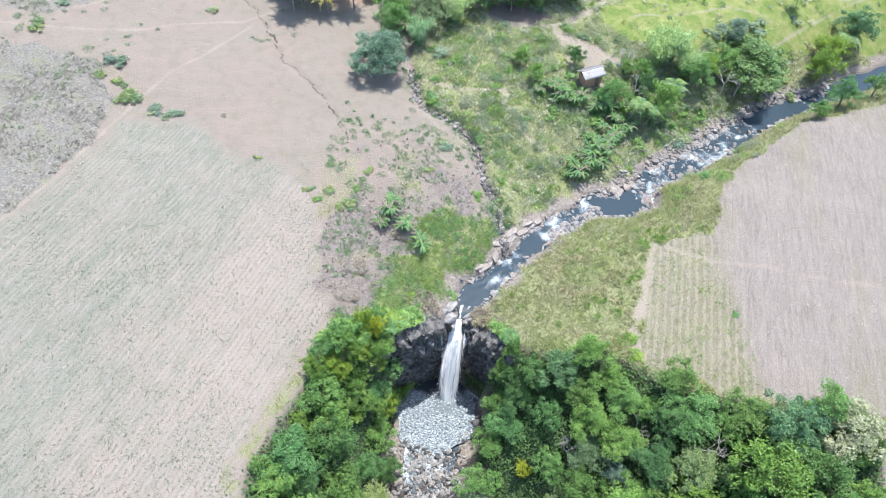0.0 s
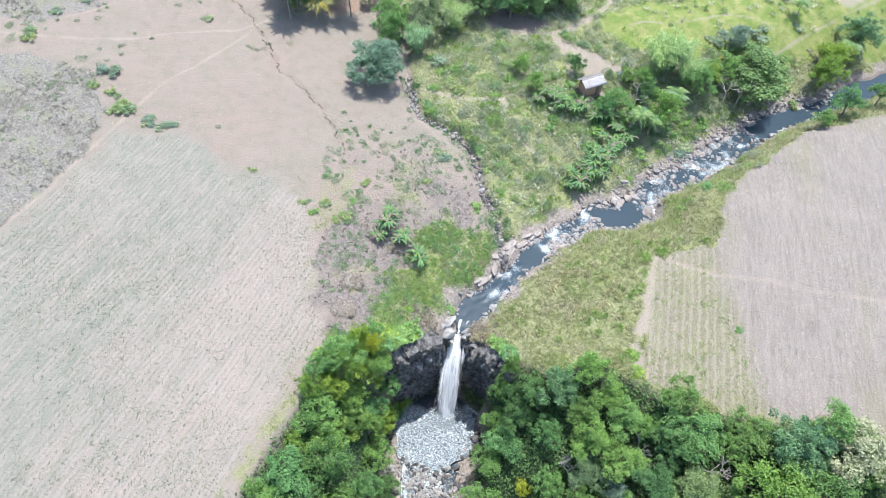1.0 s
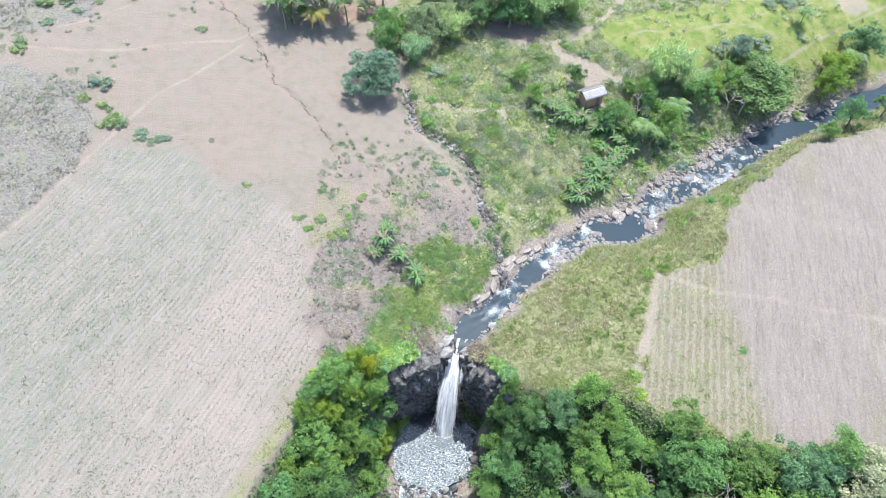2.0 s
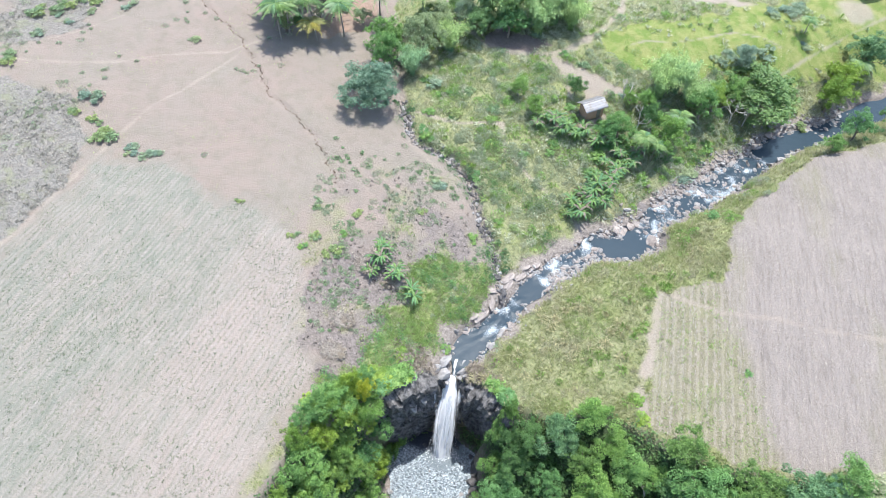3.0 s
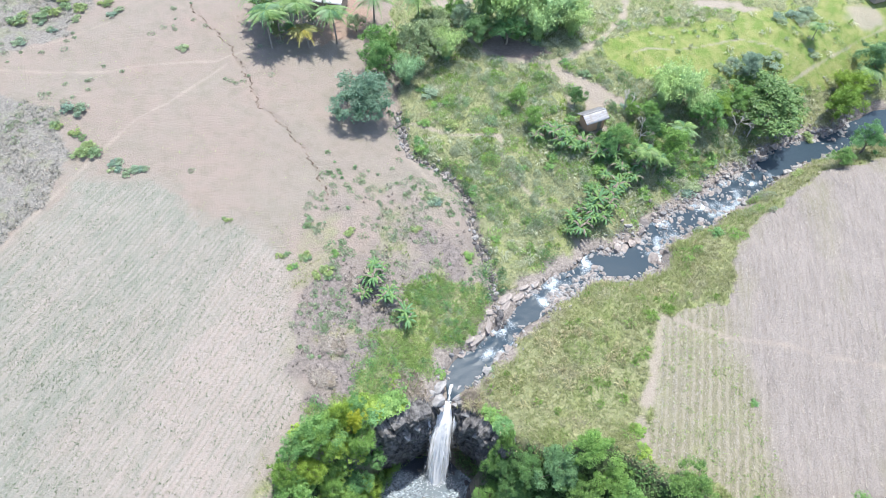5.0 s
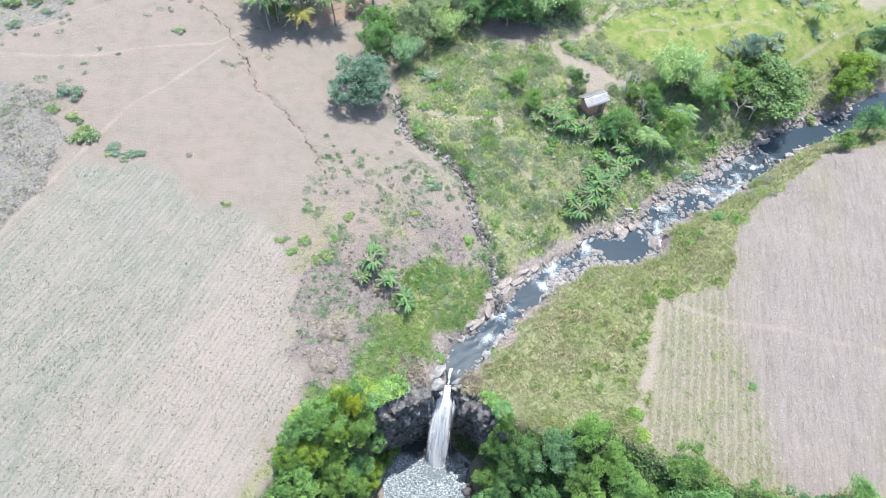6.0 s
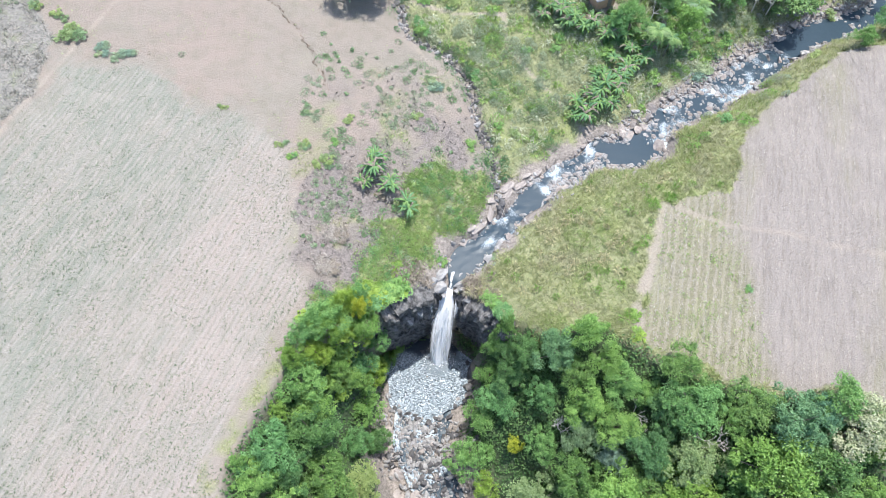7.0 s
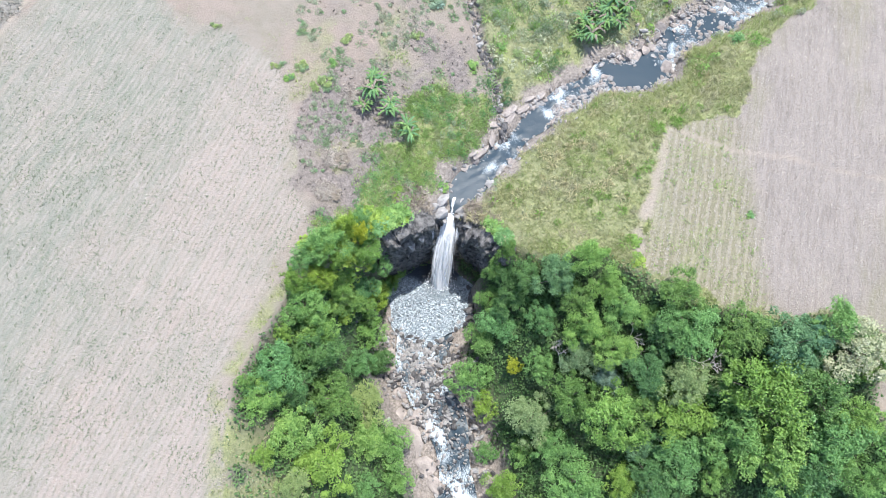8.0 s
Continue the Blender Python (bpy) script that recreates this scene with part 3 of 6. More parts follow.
def add_layer(me, name, values):
    at = me.attributes.new(name, "FLOAT", "POINT")
    at.data.foreach_set("value", np.asarray(values, np.float32).ravel())


def add_flow(me, uv):
    at = me.attributes.new("flow", "FLOAT_VECTOR", "POINT")
    at.data.foreach_set("vector", np.asarray(uv, np.float32).ravel())


def grid_faces(nu, nv):
    i = np.arange(nu - 1)[:, None] * nv + np.arange(nv - 1)[None, :]
    return np.stack([i, i + nv, i + nv + 1, i + 1], -1).reshape(-1, 4)


def at_ground(x, y, turn=0.0, size=1.0, sink=0.1, high=None):
    z = float(land(np.array([x]), np.array([y]))[0]) - sink
    high = size if high is None else high
    return Matrix.Translation((x, y, z)) @ Matrix.Rotation(turn, 4, "Z") @ Matrix.Diagonal((size, size, high, 1))


def tube(path, radii, sides=6):
    """A tapered tube along a path: vertices and quads."""
    path = np.asarray(path, float)
    way = np.gradient(path, axis=0)
    way /= np.linalg.norm(way, axis=1)[:, None] + 1e-9
    up = np.where(np.abs(way[:, 2:3]) > 0.9, np.array([[1.0, 0, 0]]), np.array([[0, 0, 1.0]]))
    a = np.cross(way, up)
    a /= np.linalg.norm(a, axis=1)[:, None]
    b = np.cross(way, a)
    ang = np.linspace(0, 2 * math.pi, sides, endpoint=False)
    ring = a[:, None] * np.cos(ang)[None, :, None] + b[:, None] * np.sin(ang)[None, :, None]
    v = (path[:, None] + ring * np.asarray(radii, float)[:, None, None]).reshape(-1, 3)
    f = []
    for i in range(len(path) - 1):
        for k in range(sides):
            f.append((i * sides + k, i * sides + (k + 1) % sides, (i + 1) * sides + (k + 1) % sides, (i + 1) * sides + k))
    return v, np.array(f)


def joined(pieces):
    vs, fs, n = [], [], 0
    for v, f in pieces:
        vs.append(v), fs.append(np.asarray(f) + n)
        n += len(v)
    return np.concatenate(vs), np.concatenate(fs)


def leaves(rng, centres, normals, length, width, droop=0.2):
    """One four-cornered leaf at each centre, facing along its normal with a scatter."""
    n = len(centres)
    nrm = normals + rng.normal(0, 0.42, (n, 3))
    nrm /= np.linalg.norm(nrm, axis=1)[:, None] + 1e-9
    t = np.cross(nrm, rng.normal(0, 1, (n, 3)))
    t /= np.linalg.norm(t, axis=1)[:, None] + 1e-9
    s = np.cross(nrm, t)
    ln = length * rng.uniform(0.6, 1.35, (n, 1))
    wd = width * rng.uniform(0.7, 1.3, (n, 1))
    tip = centres + t * ln * 0.5 - np.array([[0, 0, 1]]) * ln * droop
    v = np.stack([centres - t * ln * 0.5, centres + s * wd * 0.5 + nrm * 0.04, tip, centres - s * wd * 0.5 + nrm * 0.04], 1).reshape(-1, 3)
    return v, np.arange(4 * n).reshape(n, 4)


def crown_points(rng, radius, low, high, clumps, per, spread=0.34, flat=0.85):
    """Places and outward directions of leaves, in clumps over a few uneven lobes of a crown."""
    tall = high - low
    lobes = []
    for k in range(rng.integers(5, 8)):
        a, r = k * 2.4 + rng.normal(0, 0.4), radius * rng.uniform(0.3, 0.66) * (k > 0)
        lobes.append((np.array([math.cos(a) * r, math.sin(a) * r, low + tall * (rng.uniform(0.3, 0.62) if k else 0.6)]), radius * rng.uniform(0.34, 0.52), tall * rng.uniform(0.24, 0.36)))
    cs, ns, hubs = [], [], []
    for i in range(clumps):
        mid, wide, up = lobes[i % len(lobes)]
        d = rng.normal(0, 1, 3)
        d[2] = abs(d[2]) * 1.1 - 0.3
        d /= np.linalg.norm(d)
        hub = mid + d * (wide, wide, up) * rng.uniform(0.7, 1.12)
        hubs.append(hub)
        size = radius * spread * rng.uniform(0.35, 1.0)
        n = int(per * rng.uniform(0.6, 1.4))
        q = rng.normal(0, 1, (n, 3))
        q[:, 2] = np.abs(q[:, 2]) - 0.3
        q /= np.linalg.norm(q, axis=1)[:, None]
        cs.append(hub + q * np.array([1, 1, flat]) * size * rng.uniform(0.45, 1.12, (n, 1)))
        ns.append(q + np.array([0, 0, 0.7]))
    return np.concatenate(cs), np.concatenate(ns), np.array(hubs)


def limbs(rng, hubs, fork, base_r, count=8):
    """A leaning trunk that forks into limbs which reach the clumps."""
    lean = rng.normal(0, 0.15, 2)
    top = np.array([lean[0], lean[1], fork])
    bend = np.array([rng.normal(0, 0.12), rng.normal(0, 0.12), fork * 0.5])
    pieces = [tube([(0, 0, -0.4), (0, 0, 0.1), bend, top], [base_r * 1.5, base_r * 1.1, base_r * 0.85, base_r * 0.72], 8)]
    order = rng.permutation(len(hubs))[:count]
    for i in order:
        h = hubs[i]
        k = top + (h - top) * 0.5 + np.array([0, 0, 0.12 * np.linalg.norm(h - top)])
        r = base_r * rng.uniform(0.32, 0.5)
        pieces.append(tube([top - (0, 0, 0.15), top * 0.4 + k * 0.6, k, h], [r, r * 0.75, r * 0.5, r * 0.2], 5))
    return joined(pieces)

# ---- ground: one sheet to the horizon ----
def spread_axis(a, b, step, far):
    core = np.arange(a, b, step)
    grow = step * 1.19 ** np.arange(1, 60)
    outer = np.cumsum(grow)
    outer = outer[outer < far]
    return np.concatenate([(a - outer)[::-1], core, core[-1] + outer])


def build_ground():
    xs, ys = spread_axis(-82, 104, 0.47, 2600), spread_axis(4, 140, 0.47, 2600)
    X, Y = np.meshgrid(xs, ys, indexing="ij")
    Z = land(X, Y)
    me = mesh_of("ground", np.stack([X, Y, Z], -1).reshape(-1, 3), grid_faces(len(xs), len(ys)), SOIL, True)
    for name, values in zones(X, Y).items():
        add_layer(me, name, values)
    return tagged(new("ground", me), "dry pale farmland and grassy hillside around a wooded gorge", "ground", kind="structure")


build_ground()


# ---- water ----
def ribbon(line, half, step=0.35, across=25):
    """A strip of water along a line; half is a function of the length along it."""
    seg = np.hypot(*np.diff(line, axis=0).T)
    run = np.concatenate([[0], np.cumsum(seg)])
    s = np.arange(0, run[-1], step)
    cx, cy = np.interp(s, run, line[:, 0]), np.interp(s, run, line[:, 1])
    k = np.ones(9) / 9
    cx[4:-4], cy[4:-4] = np.convolve(cx, k, "valid"), np.convolve(cy, k, "valid")
    tx, ty = np.gradient(cx), np.gradient(cy)
    n = np.hypot(tx, ty)
    tx, ty = tx / n, ty / n
    w = np.linspace(-1, 1, across)[None, :] * half(s)[:, None]
    X, Y = cx[:, None] - ty[:, None] * w, cy[:, None] + tx[:, None] * w
    S = np.repeat(s[:, None], across, 1)
    return X, Y, S, w


def build_river():
    X, Y, S, w = (a[:-5] for a in ribbon(RIVER, lambda s: (half_channel(s) + 0.3) * (0.22 + 0.78 * ease(RIVER_LENGTH - s, 1.8, 5.5))))
    total = RIVER_LENGTH
    back = total - S
    calm = np.zeros(S.shape)
    for a, b in ((3.5, 9), (20, 24), (37.5, 46), (57, 61), (82, 135)):
        calm = np.maximum(calm, ease(back, a - 1.5, a + 1) * (1 - ease(back, b - 1, b + 1.5)))
    rapid = (1 - calm) * (0.95 - 0.12 * ease(back, 40, 50)) + 0.5 * (1 - ease(back, 0.5, 2.5))
    Z = -0.42 + 0.002 * back - 0.95 * (1 - ease(back, 0, 4.5)) + rapid * (0.10 * wave(X, Y, 0.9, 51) + 0.07 * wave(X, Y, 0.45, 52)) + 0.015 * wave(X, Y, 0.6, 53)
    me = mesh_of("river", np.stack([X, Y, Z], -1).reshape(-1, 3), grid_faces(*S.shape), RIVER_WATER, True)
    add_flow(me, np.stack([S, w, 0 * S], -1).reshape(-1, 3))
    add_layer(me, "rapid", rapid + 0.45 * wave(X, Y, 1.9, 54) + 0.2 * wave(X, Y, 0.8, 56) - 0.3)
    tagged(new("river", me), "shallow grey river with white rapids among stones", "river", kind="structure")


def build_stream():
    line = STREAM
    X, Y, S, w = ribbon(line, lambda s: 4.2 - 1.3 * ease(s, 9, 15) + 0.5 * np.sin(s * 0.4))
    Z = -16.03 - 0.025 * S - 0.4 * (1 - ease(S, 5, 7.5)) + 0.14 * wave(X, Y, 0.9, 55) + 0.08 * wave(X, Y, 0.4, 56)
    me = mesh_of("stream", np.stack([X, Y, Z], -1).reshape(-1, 3), grid_faces(*S.shape), RIVER_WATER, True)
    add_flow(me, np.stack([S, w, 0 * S], -1).reshape(-1, 3))
    add_layer(me, "rapid", 0.70 + 0.45 * wave(X, Y, 1.8, 57) - 0.8 * ease(S, 17, 18.5) * (1 - ease(S, 23, 26)) * ease(w, -1.2, 0.4))
    tagged(new("stream", me), "white rushing stream among boulders below the fall", "stream", kind="structure")


def build_pool():
    r, a = np.linspace(0.02, 1, 50), np.linspace(0, 2 * math.pi, 121)
    R, A = np.meshgrid(r, a, indexing="ij")
    R2 = R * (1 + 0.07 * np.sin(A * 3 + 1) + 0.05 * np.sin(A * 7))
    X, Y = -1.2 + R2 * 7.3 * np.cos(A), 43.8 + R2 * 7.2 * np.sin(A)
    foot = np.hypot(X - 0.8, Y - 47.4)
    Z = -16.0 + 0.05 * wave(X, Y, 0.7, 58) + 0.035 * wave(X, Y, 0.33, 59) + 0.22 * np.exp(-(foot / 1.6) ** 2)
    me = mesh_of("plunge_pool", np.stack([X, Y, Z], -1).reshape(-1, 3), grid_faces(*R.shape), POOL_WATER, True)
    add_layer(me, "rapid", 1.0 * np.exp(-(foot / 1.3) ** 2) * (0.7 + 0.3 * wave(X, Y, 0.6, 54)))
    add_layer(me, "calm", ease(foot, 1.0, 1.8) * (1 - ease(foot + 0.5 * wave(X, Y, 1.5, 53), 2.6, 3.6)))
    # Mask of that painted shade: the back of the pool, towards the cliff.
    add_layer(me, "deep", ease(Y - 0.25 * np.abs(X) + 0.4 * wave(X, Y, 1.3, 109), 46.3, 47.3) * ease(foot, 1.2, 2.4))
    tagged(new("plunge_pool", me), "rippled pale grey plunge pool under the fall", "pool", kind="structure")


for make in (build_river, build_stream, build_pool):
    make()


def fall_sheet(name, parent, x0, x1, y0, z0, xb0, xb1, yb, zb, thick, bend=0.55, seed=0, label=""):
    """A falling sheet from a lip (x0 to x1) to its foot (xb0 to xb1), thrown outwards."""
    nu, nv = 22, 60
    u, v = np.meshgrid(np.linspace(0, 1, nu), np.linspace(0, 1, nv), indexing="ij")
    f = v ** bend
    X = (x0 + (x1 - x0) * u) * (1 - f) + (xb0 + (xb1 - xb0) * u) * f
    Y = y0 + (yb - y0) * v ** 0.78 - 0.35 * np.sin(u * math.pi) * v
    Z = z0 + (zb - z0) * v
    ripple = wave(u * 9, v * 3 + seed, 1.0, 60 + seed)
    Y = Y - 0.25 * ripple * v
    X = X + 0.12 * wave(u * 5, v * 9, 1.0, 61 + seed)
    ob = part_of(name, np.stack([X, Y, Z], -1).reshape(-1, 3), grid_faces(nu, nv), FALL, parent, label, True)
    add_flow(ob.data, np.stack([u * max(abs(xb1 - xb0), 0.6), v * (z0 - zb) , 0 * u + seed], -1).reshape(-1, 3))
    add_layer(ob.data, "thick", thick + 0.34 * np.sin(u * math.pi) - 0.30 * v ** 2 + 0.25 * (1 - ease(v, 0, 0.25)) - 0.15 * (1 - ease(v, 0, 0.05)) - 0.6 * (1 - ease(np.minimum(u, 1 - u), 0, 0.36)) * (0.35 + 0.65 * v))


def build_fall():
    t = thing("waterfall", Matrix.Identity(4), "tall white waterfall dropping over a dark cliff", "waterfall")
    fall_sheet("water_sheet", t, 2.7, 3.5, 55.4, -0.22, 2.0, 3.0, 52.7, -0.72, -0.08, 0.8, 5)
    fall_sheet("water_sheet", t, 2.0, 3.0, 53.0, -0.8, -1.6, 3.2, 46.5, -16.0, 0.46, 0.58, 1)
    fall_sheet("water_sheet", t, 2.1, 2.9, 52.8, -0.75, -0.9, 2.0, 46.2, -16.0, 0.44, 0.6, 2)
    fall_sheet("water_strand", t, 3.2, 4.4, 51.6, -2.4, 1.6, 3.3, 47.6, -13.0, -0.26, 0.8, 3, "thin side strands of water")
    rng = np.random.default_rng(4)
    for name, count, spread, low in (("spray", 1200, 0.8, 0.1), ("spray", 900, 1.1, 0.35)):
        v = low + (1 - low) * rng.random(count) ** 0.8
        u = np.clip(rng.normal(0, 0.42, count), -1, 1) * spread
        f = v ** 0.8
        mid, half = 2.5 + (0.6 - 2.5) * f, 0.35 + 1.9 * f
        c = np.stack([mid + u * half, 52.0 - 5.8 * v ** 0.78 + rng.normal(0, 0.2, count) * (0.3 + v), -2.0 - 14.0 * v], -1)
        V, F = leaves(rng, c, np.tile([[0, -0.3, 1.0]], (count, 1)), 0.34, 0.045, 1.6)
        tagged(part_of(name, V, F, SPRAY, t, "white flying spray"), kind="stuff")
    n = 500
    a, r = rng.uniform(0, 6.28, n), np.abs(rng.normal(0, 1.0, n))
    c = np.stack([0.7 + 1.5 * r * np.cos(a), 46.6 + 0.8 * r * np.sin(a), -15.95 + np.abs(rng.normal(0, 0.35, n))], -1)
    V, F = leaves(rng, c, np.tile([[0, 0, 1.0]], (n, 1)), 0.2, 0.12, 0.0)
    tagged(part_of("splash", V, F, SPRAY, t, "white splash at the foot of the fall"), kind="stuff")
    fall_sheet("water_strand", t, -0.5, 0.4, 51.4, -2.2, -0.9, 0.3, 49.2, -8.0, -0.2, 0.8, 4, "thin side strands of water")


build_fall()


# ---- cliff round the plunge pool ----
def build_cliff():
    line = np.array([(-9.4, 46.0), (-7.6, 47.4), (-5.4, 49.2), (-2.6, 50.9), (-0.6, 51.9), (1.2, 52.9), (2.8, 53.0), (4.0, 51.9), (5.6, 50.6), (7.6, 49.0), (10.0, 46.4), (13, 43.5)], float)
    seg = np.hypot(*np.diff(line, axis=0).T)
    run = np.concatenate([[0], np.cumsum(seg)])
    s = np.linspace(0, run[-1], 150)
    cx, cy = np.interp(s, run, line[:, 0]), np.interp(s, run, line[:, 1])
    k = np.ones(7) / 7
    cx[3:-3], cy[3:-3] = np.convolve(cx, k, "valid"), np.convolve(cy, k, "valid")
    nx, ny = np.gradient(cy), -np.gradient(cx)
    n = np.hypot(nx, ny)
    nx, ny = nx / n, ny / n
    v = np.linspace(0, 1, 70)
    S, V = np.meshgrid(s, v, indexing="ij")
    top = np.minimum(upland(cx - nx * 1.5, cy - ny * 1.5), 2.2) - 0.1
    ends = ease(s, 0, 3.5) * ease(run[-1] - s, 0, 3.5)
    top = top - 3.0 * (1 - ends)
    lip = np.exp(-((cx - 2.9) / 2.2) ** 4)
    top = top * (1 - lip) + (-1.15) * lip
    Z = top[:, None] + (-17.2 - top[:, None]) * V
    out = 0.65 + 0.7 * np.sin(np.clip(V / 0.52, 0, 1) * math.pi) ** 0.7 - 0.2 * ease(V, 0.40, 0.8) - 2.2 * (1 - ease(V, 0, 0.06))
    block = np.floor(S / 1.3 + 0.6 * wave(S, V * 9, 2.1, 71))
    course = np.floor(V * 9 + 0.7 * wave(S, V * 9, 1.7, 72))
    out = out + (1.2 * (lattice(block, course, 3) - 0.5) + 0.5 * (lattice(np.floor(S / 0.6), np.floor(V * 20 + 0.6 * wave(S, V * 9, 0.9, 75)), 4) - 0.5) + 0.5 * wave(S, V * 17, 2.4, 73)) * (1 - 0.6 * ease(V, 0.5, 0.65)) + 0.22 * wave(S, V * 17, 0.9, 74)
    out = out - 1.5 * np.exp(-((cx - 2.0) / 1.6) ** 2)[:, None] * ease(V, 0.02, 0.2) * (1 - ease(V, 0.45, 0.6))
    out = out - 2.0 * (1 - ends)[:, None] - 0.4 * lip[:, None]
    X, Y = cx[:, None] + nx[:, None] * out, cy[:, None] + ny[:, None] * out
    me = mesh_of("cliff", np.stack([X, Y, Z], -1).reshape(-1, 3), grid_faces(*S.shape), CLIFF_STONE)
    tagged(new("cliff", me), "dark blocky rock cliff with an undercut foot", "cliff", kind="structure")


build_cliff()


# ---- boulders ----
def rock_mesh(name, seed, mat, flat=0.7, level=2):
    rng = np.random.default_rng(seed)
    bm = bmesh.new()
    bmesh.ops.create_icosphere(bm, subdivisions=level, radius=1.0)
    cuts = rng.normal(0, 1, (12, 3))
    cuts /= np.linalg.norm(cuts, axis=1)[:, None]
    depth = rng.uniform(0.30, 0.72, 12)
    for v in bm.verts:
        p = np.array(v.co)
        for c, d in zip(cuts, depth):
            over = p @ c - d
            if over > 0:
                p = p - c * over * 0.97
        p = p * (1 + 0.07 * noise.noise(Vector(p * 2.3) + Vector((seed, 0, 0))))
        v.co = Vector((p[0] * 1.15, p[1] * 0.9, p[2] * flat))
    me = bpy.data.meshes.new(name)
    bm.to_mesh(me)
    bm.free()
    me.materials.append(mat)
    return me


ROCKS = {key: [rock_mesh("boulder", 10 * i + j, mat, 0.55 + 0.1 * j) for j in range(4)] for i, (key, mat) in enumerate((("stone", STONE), ("pale", PALE_STONE), ("dark", DARK_STONE)))}


def boulder(rng, key, x, y, z, size, label, group, shape=(1, 1, 1), heading=None):
    ob = new("boulder", ROCKS[key][rng.integers(4)])
    s = size * rng.uniform(0.85, 1.15, 3) * shape
    ob.matrix_world = Matrix.Translation((x, y, z)) @ Euler((rng.normal(0, 0.2), rng.normal(0, 0.2), rng.uniform(0, 6.28) if heading is None else heading + rng.normal(0, 0.2))).to_matrix().to_4x4() @ Matrix.Diagonal((*s, 1))
    tagged(ob, label, "boulder", group)


def along(line, s):
    seg = np.hypot(*np.diff(line, axis=0).T)
    run = np.concatenate([[0], np.cumsum(seg)])
    p = np.array([np.interp(s, run, line[:, 0]), np.interp(s, run, line[:, 1])])
    q = np.array([np.interp(s + 0.5, run, line[:, 0]), np.interp(s + 0.5, run, line[:, 1])])
    w = (q - p) / (np.linalg.norm(q - p) + 1e-9)
    return p, np.array([-w[1], w[0]]), run[-1]


def build_boulders():
    rng = np.random.default_rng(5)
    total = along(RIVER, 0)[2]
    for _ in range(185):
        back = rng.uniform(4, 108) if rng.random() < 0.3 else rng.uniform(47, 92)
        s = total - back
        p, side, _ = along(RIVER, s)
        hw = float(half_channel(np.array([s]))[0])
        calm = (37 < back < 47) or (82 < back < 96) or (5 < back < 9)
        if back < 24 and rng.random() < 0.6:
            continue
        off = rng.choice((-1, 1)) * (hw * rng.uniform(0.9, 1.1) + rng.uniform(0, 1.0)) if calm or back < 34 or rng.random() < 0.62 else rng.uniform(-0.8, 0.8) * hw
        size = min(rng.lognormal(-0.62, 0.5), 1.5)
        x, y = p + side * off
        z = max(float(land(np.array([x]), np.array([y]))[0]), -0.55) + size * 0.12
        key = "pale" if rng.random() < 0.45 else "stone"
        boulder(rng, key, x, y, z, size, "pale pinkish-grey boulder at the edge of the river" if key == "pale" else "grey weathered boulder in the river", "boulders along the river")
    for x, y, long, wide, tall, turn in ((1.0, 54.4, 1.9, 1.2, 1.0, 0.9), (0.9, 52.8, 1.7, 1.4, 1.3, 0.3), (0.0, 53.4, 1.1, 0.9, 0.8, 1.2), (4.2, 55.2, 1.5, 0.8, 1.0, 0.8), (4.2, 53.5, 1.35, 1.0, 1.1, 0.2), (2.0, 55.6, 0.6, 0.5, 0.6, 0.5),
                                         (-1.4, 53.0, 1.8, 1.3, 1.0, 0.4), (-2.9, 52.9, 1.2, 0.9, 0.7, 2.0), (1.6, 51.9, 0.7, 0.6, 0.7, 0.0), (3.6, 52.4, 0.6, 0.5, 0.7, 0.4), (8.6, 57.4, 1.5, 0.9, 0.8, 0.1), (4.6, 52.3, 0.8, 0.6, 0.7, 1.0)):
        boulder(rng, "stone", x, y, float(np.clip(land(np.array([x]), np.array([y]))[0], -1.2, 0.2)) + 0.15 * tall, 1.0, "large flat grey slab beside the lip of the fall", "slabs at the lip of the fall", (long, wide, tall), turn)
    for x, y, z, long, wide, tall, turn in ((5.9, 49.9, -1.8, 1.4, 1.2, 2.2, 0.7), (7.2, 48.7, -2.8, 1.4, 1.2, 2.6, 0.9), (5.3, 51.0, -0.6, 1.0, 0.9, 0.9, 0.2), (-1.9, 50.0, -2.6, 1.2, 1.0, 2.2, 2.6), (-0.4, 50.9, -1.8, 1.0, 0.9, 1.6, 2.2), (-3.5, 49.0, -3.4, 1.2, 1.0, 2.2, 2.5)):
        boulder(rng, "stone", x, y, z, 1.0, "grey rock outcrop in the face of the cliff", "outcrops of the cliff", (long, wide, tall), turn)
    for back, off, long in ((9.5, -2.3, 1.6), (12.5, -2.5, 1.9), (15.8, -2.9, 2.1), (19, -2.9, 1.7), (22.5, -2.8, 1.5), (26, -2.7, 1.3), (11, -3.4, 1.1), (17.4, -3.9, 1.4), (20.4, -3.8, 1.2), (24.5, -3.6, 1.0), (14.5, 2.4, 0.7), (28.5, 2.6, 0.9)):
        p, side, _ = along(RIVER, total - back)
        x, y = p + side * off
        boulder(rng, "pale", x, y, float(land(np.array([x]), np.array([y]))[0]) - 0.05, 1.0, "flat pinkish rock ledge on the river bank", "ledges on the river bank", (long * 1.35, 1.05, 0.45), math.atan2(-side[0], side[1]))
    for x, y, size in ((33.0, 80.8, 1.5), (34.6, 81.6, 1.3), (31.6, 80.6, 1.2), (35.6, 82.6, 1.0), (30.2, 80.2, 0.9), (33.8, 82.6, 1.2), (36.8, 84.4, 0.9)):
        boulder(rng, "pale", x, y, float(land(np.array([x]), np.array([y]))[0]) + 0.3 * size, size, "pale pink bedrock knob beside a calm river pool", "bedrock by the pool")
    for _ in range(72):
        s = rng.uniform(0.5, 11) if rng.random() < 0.62 else rng.uniform(11, 31)
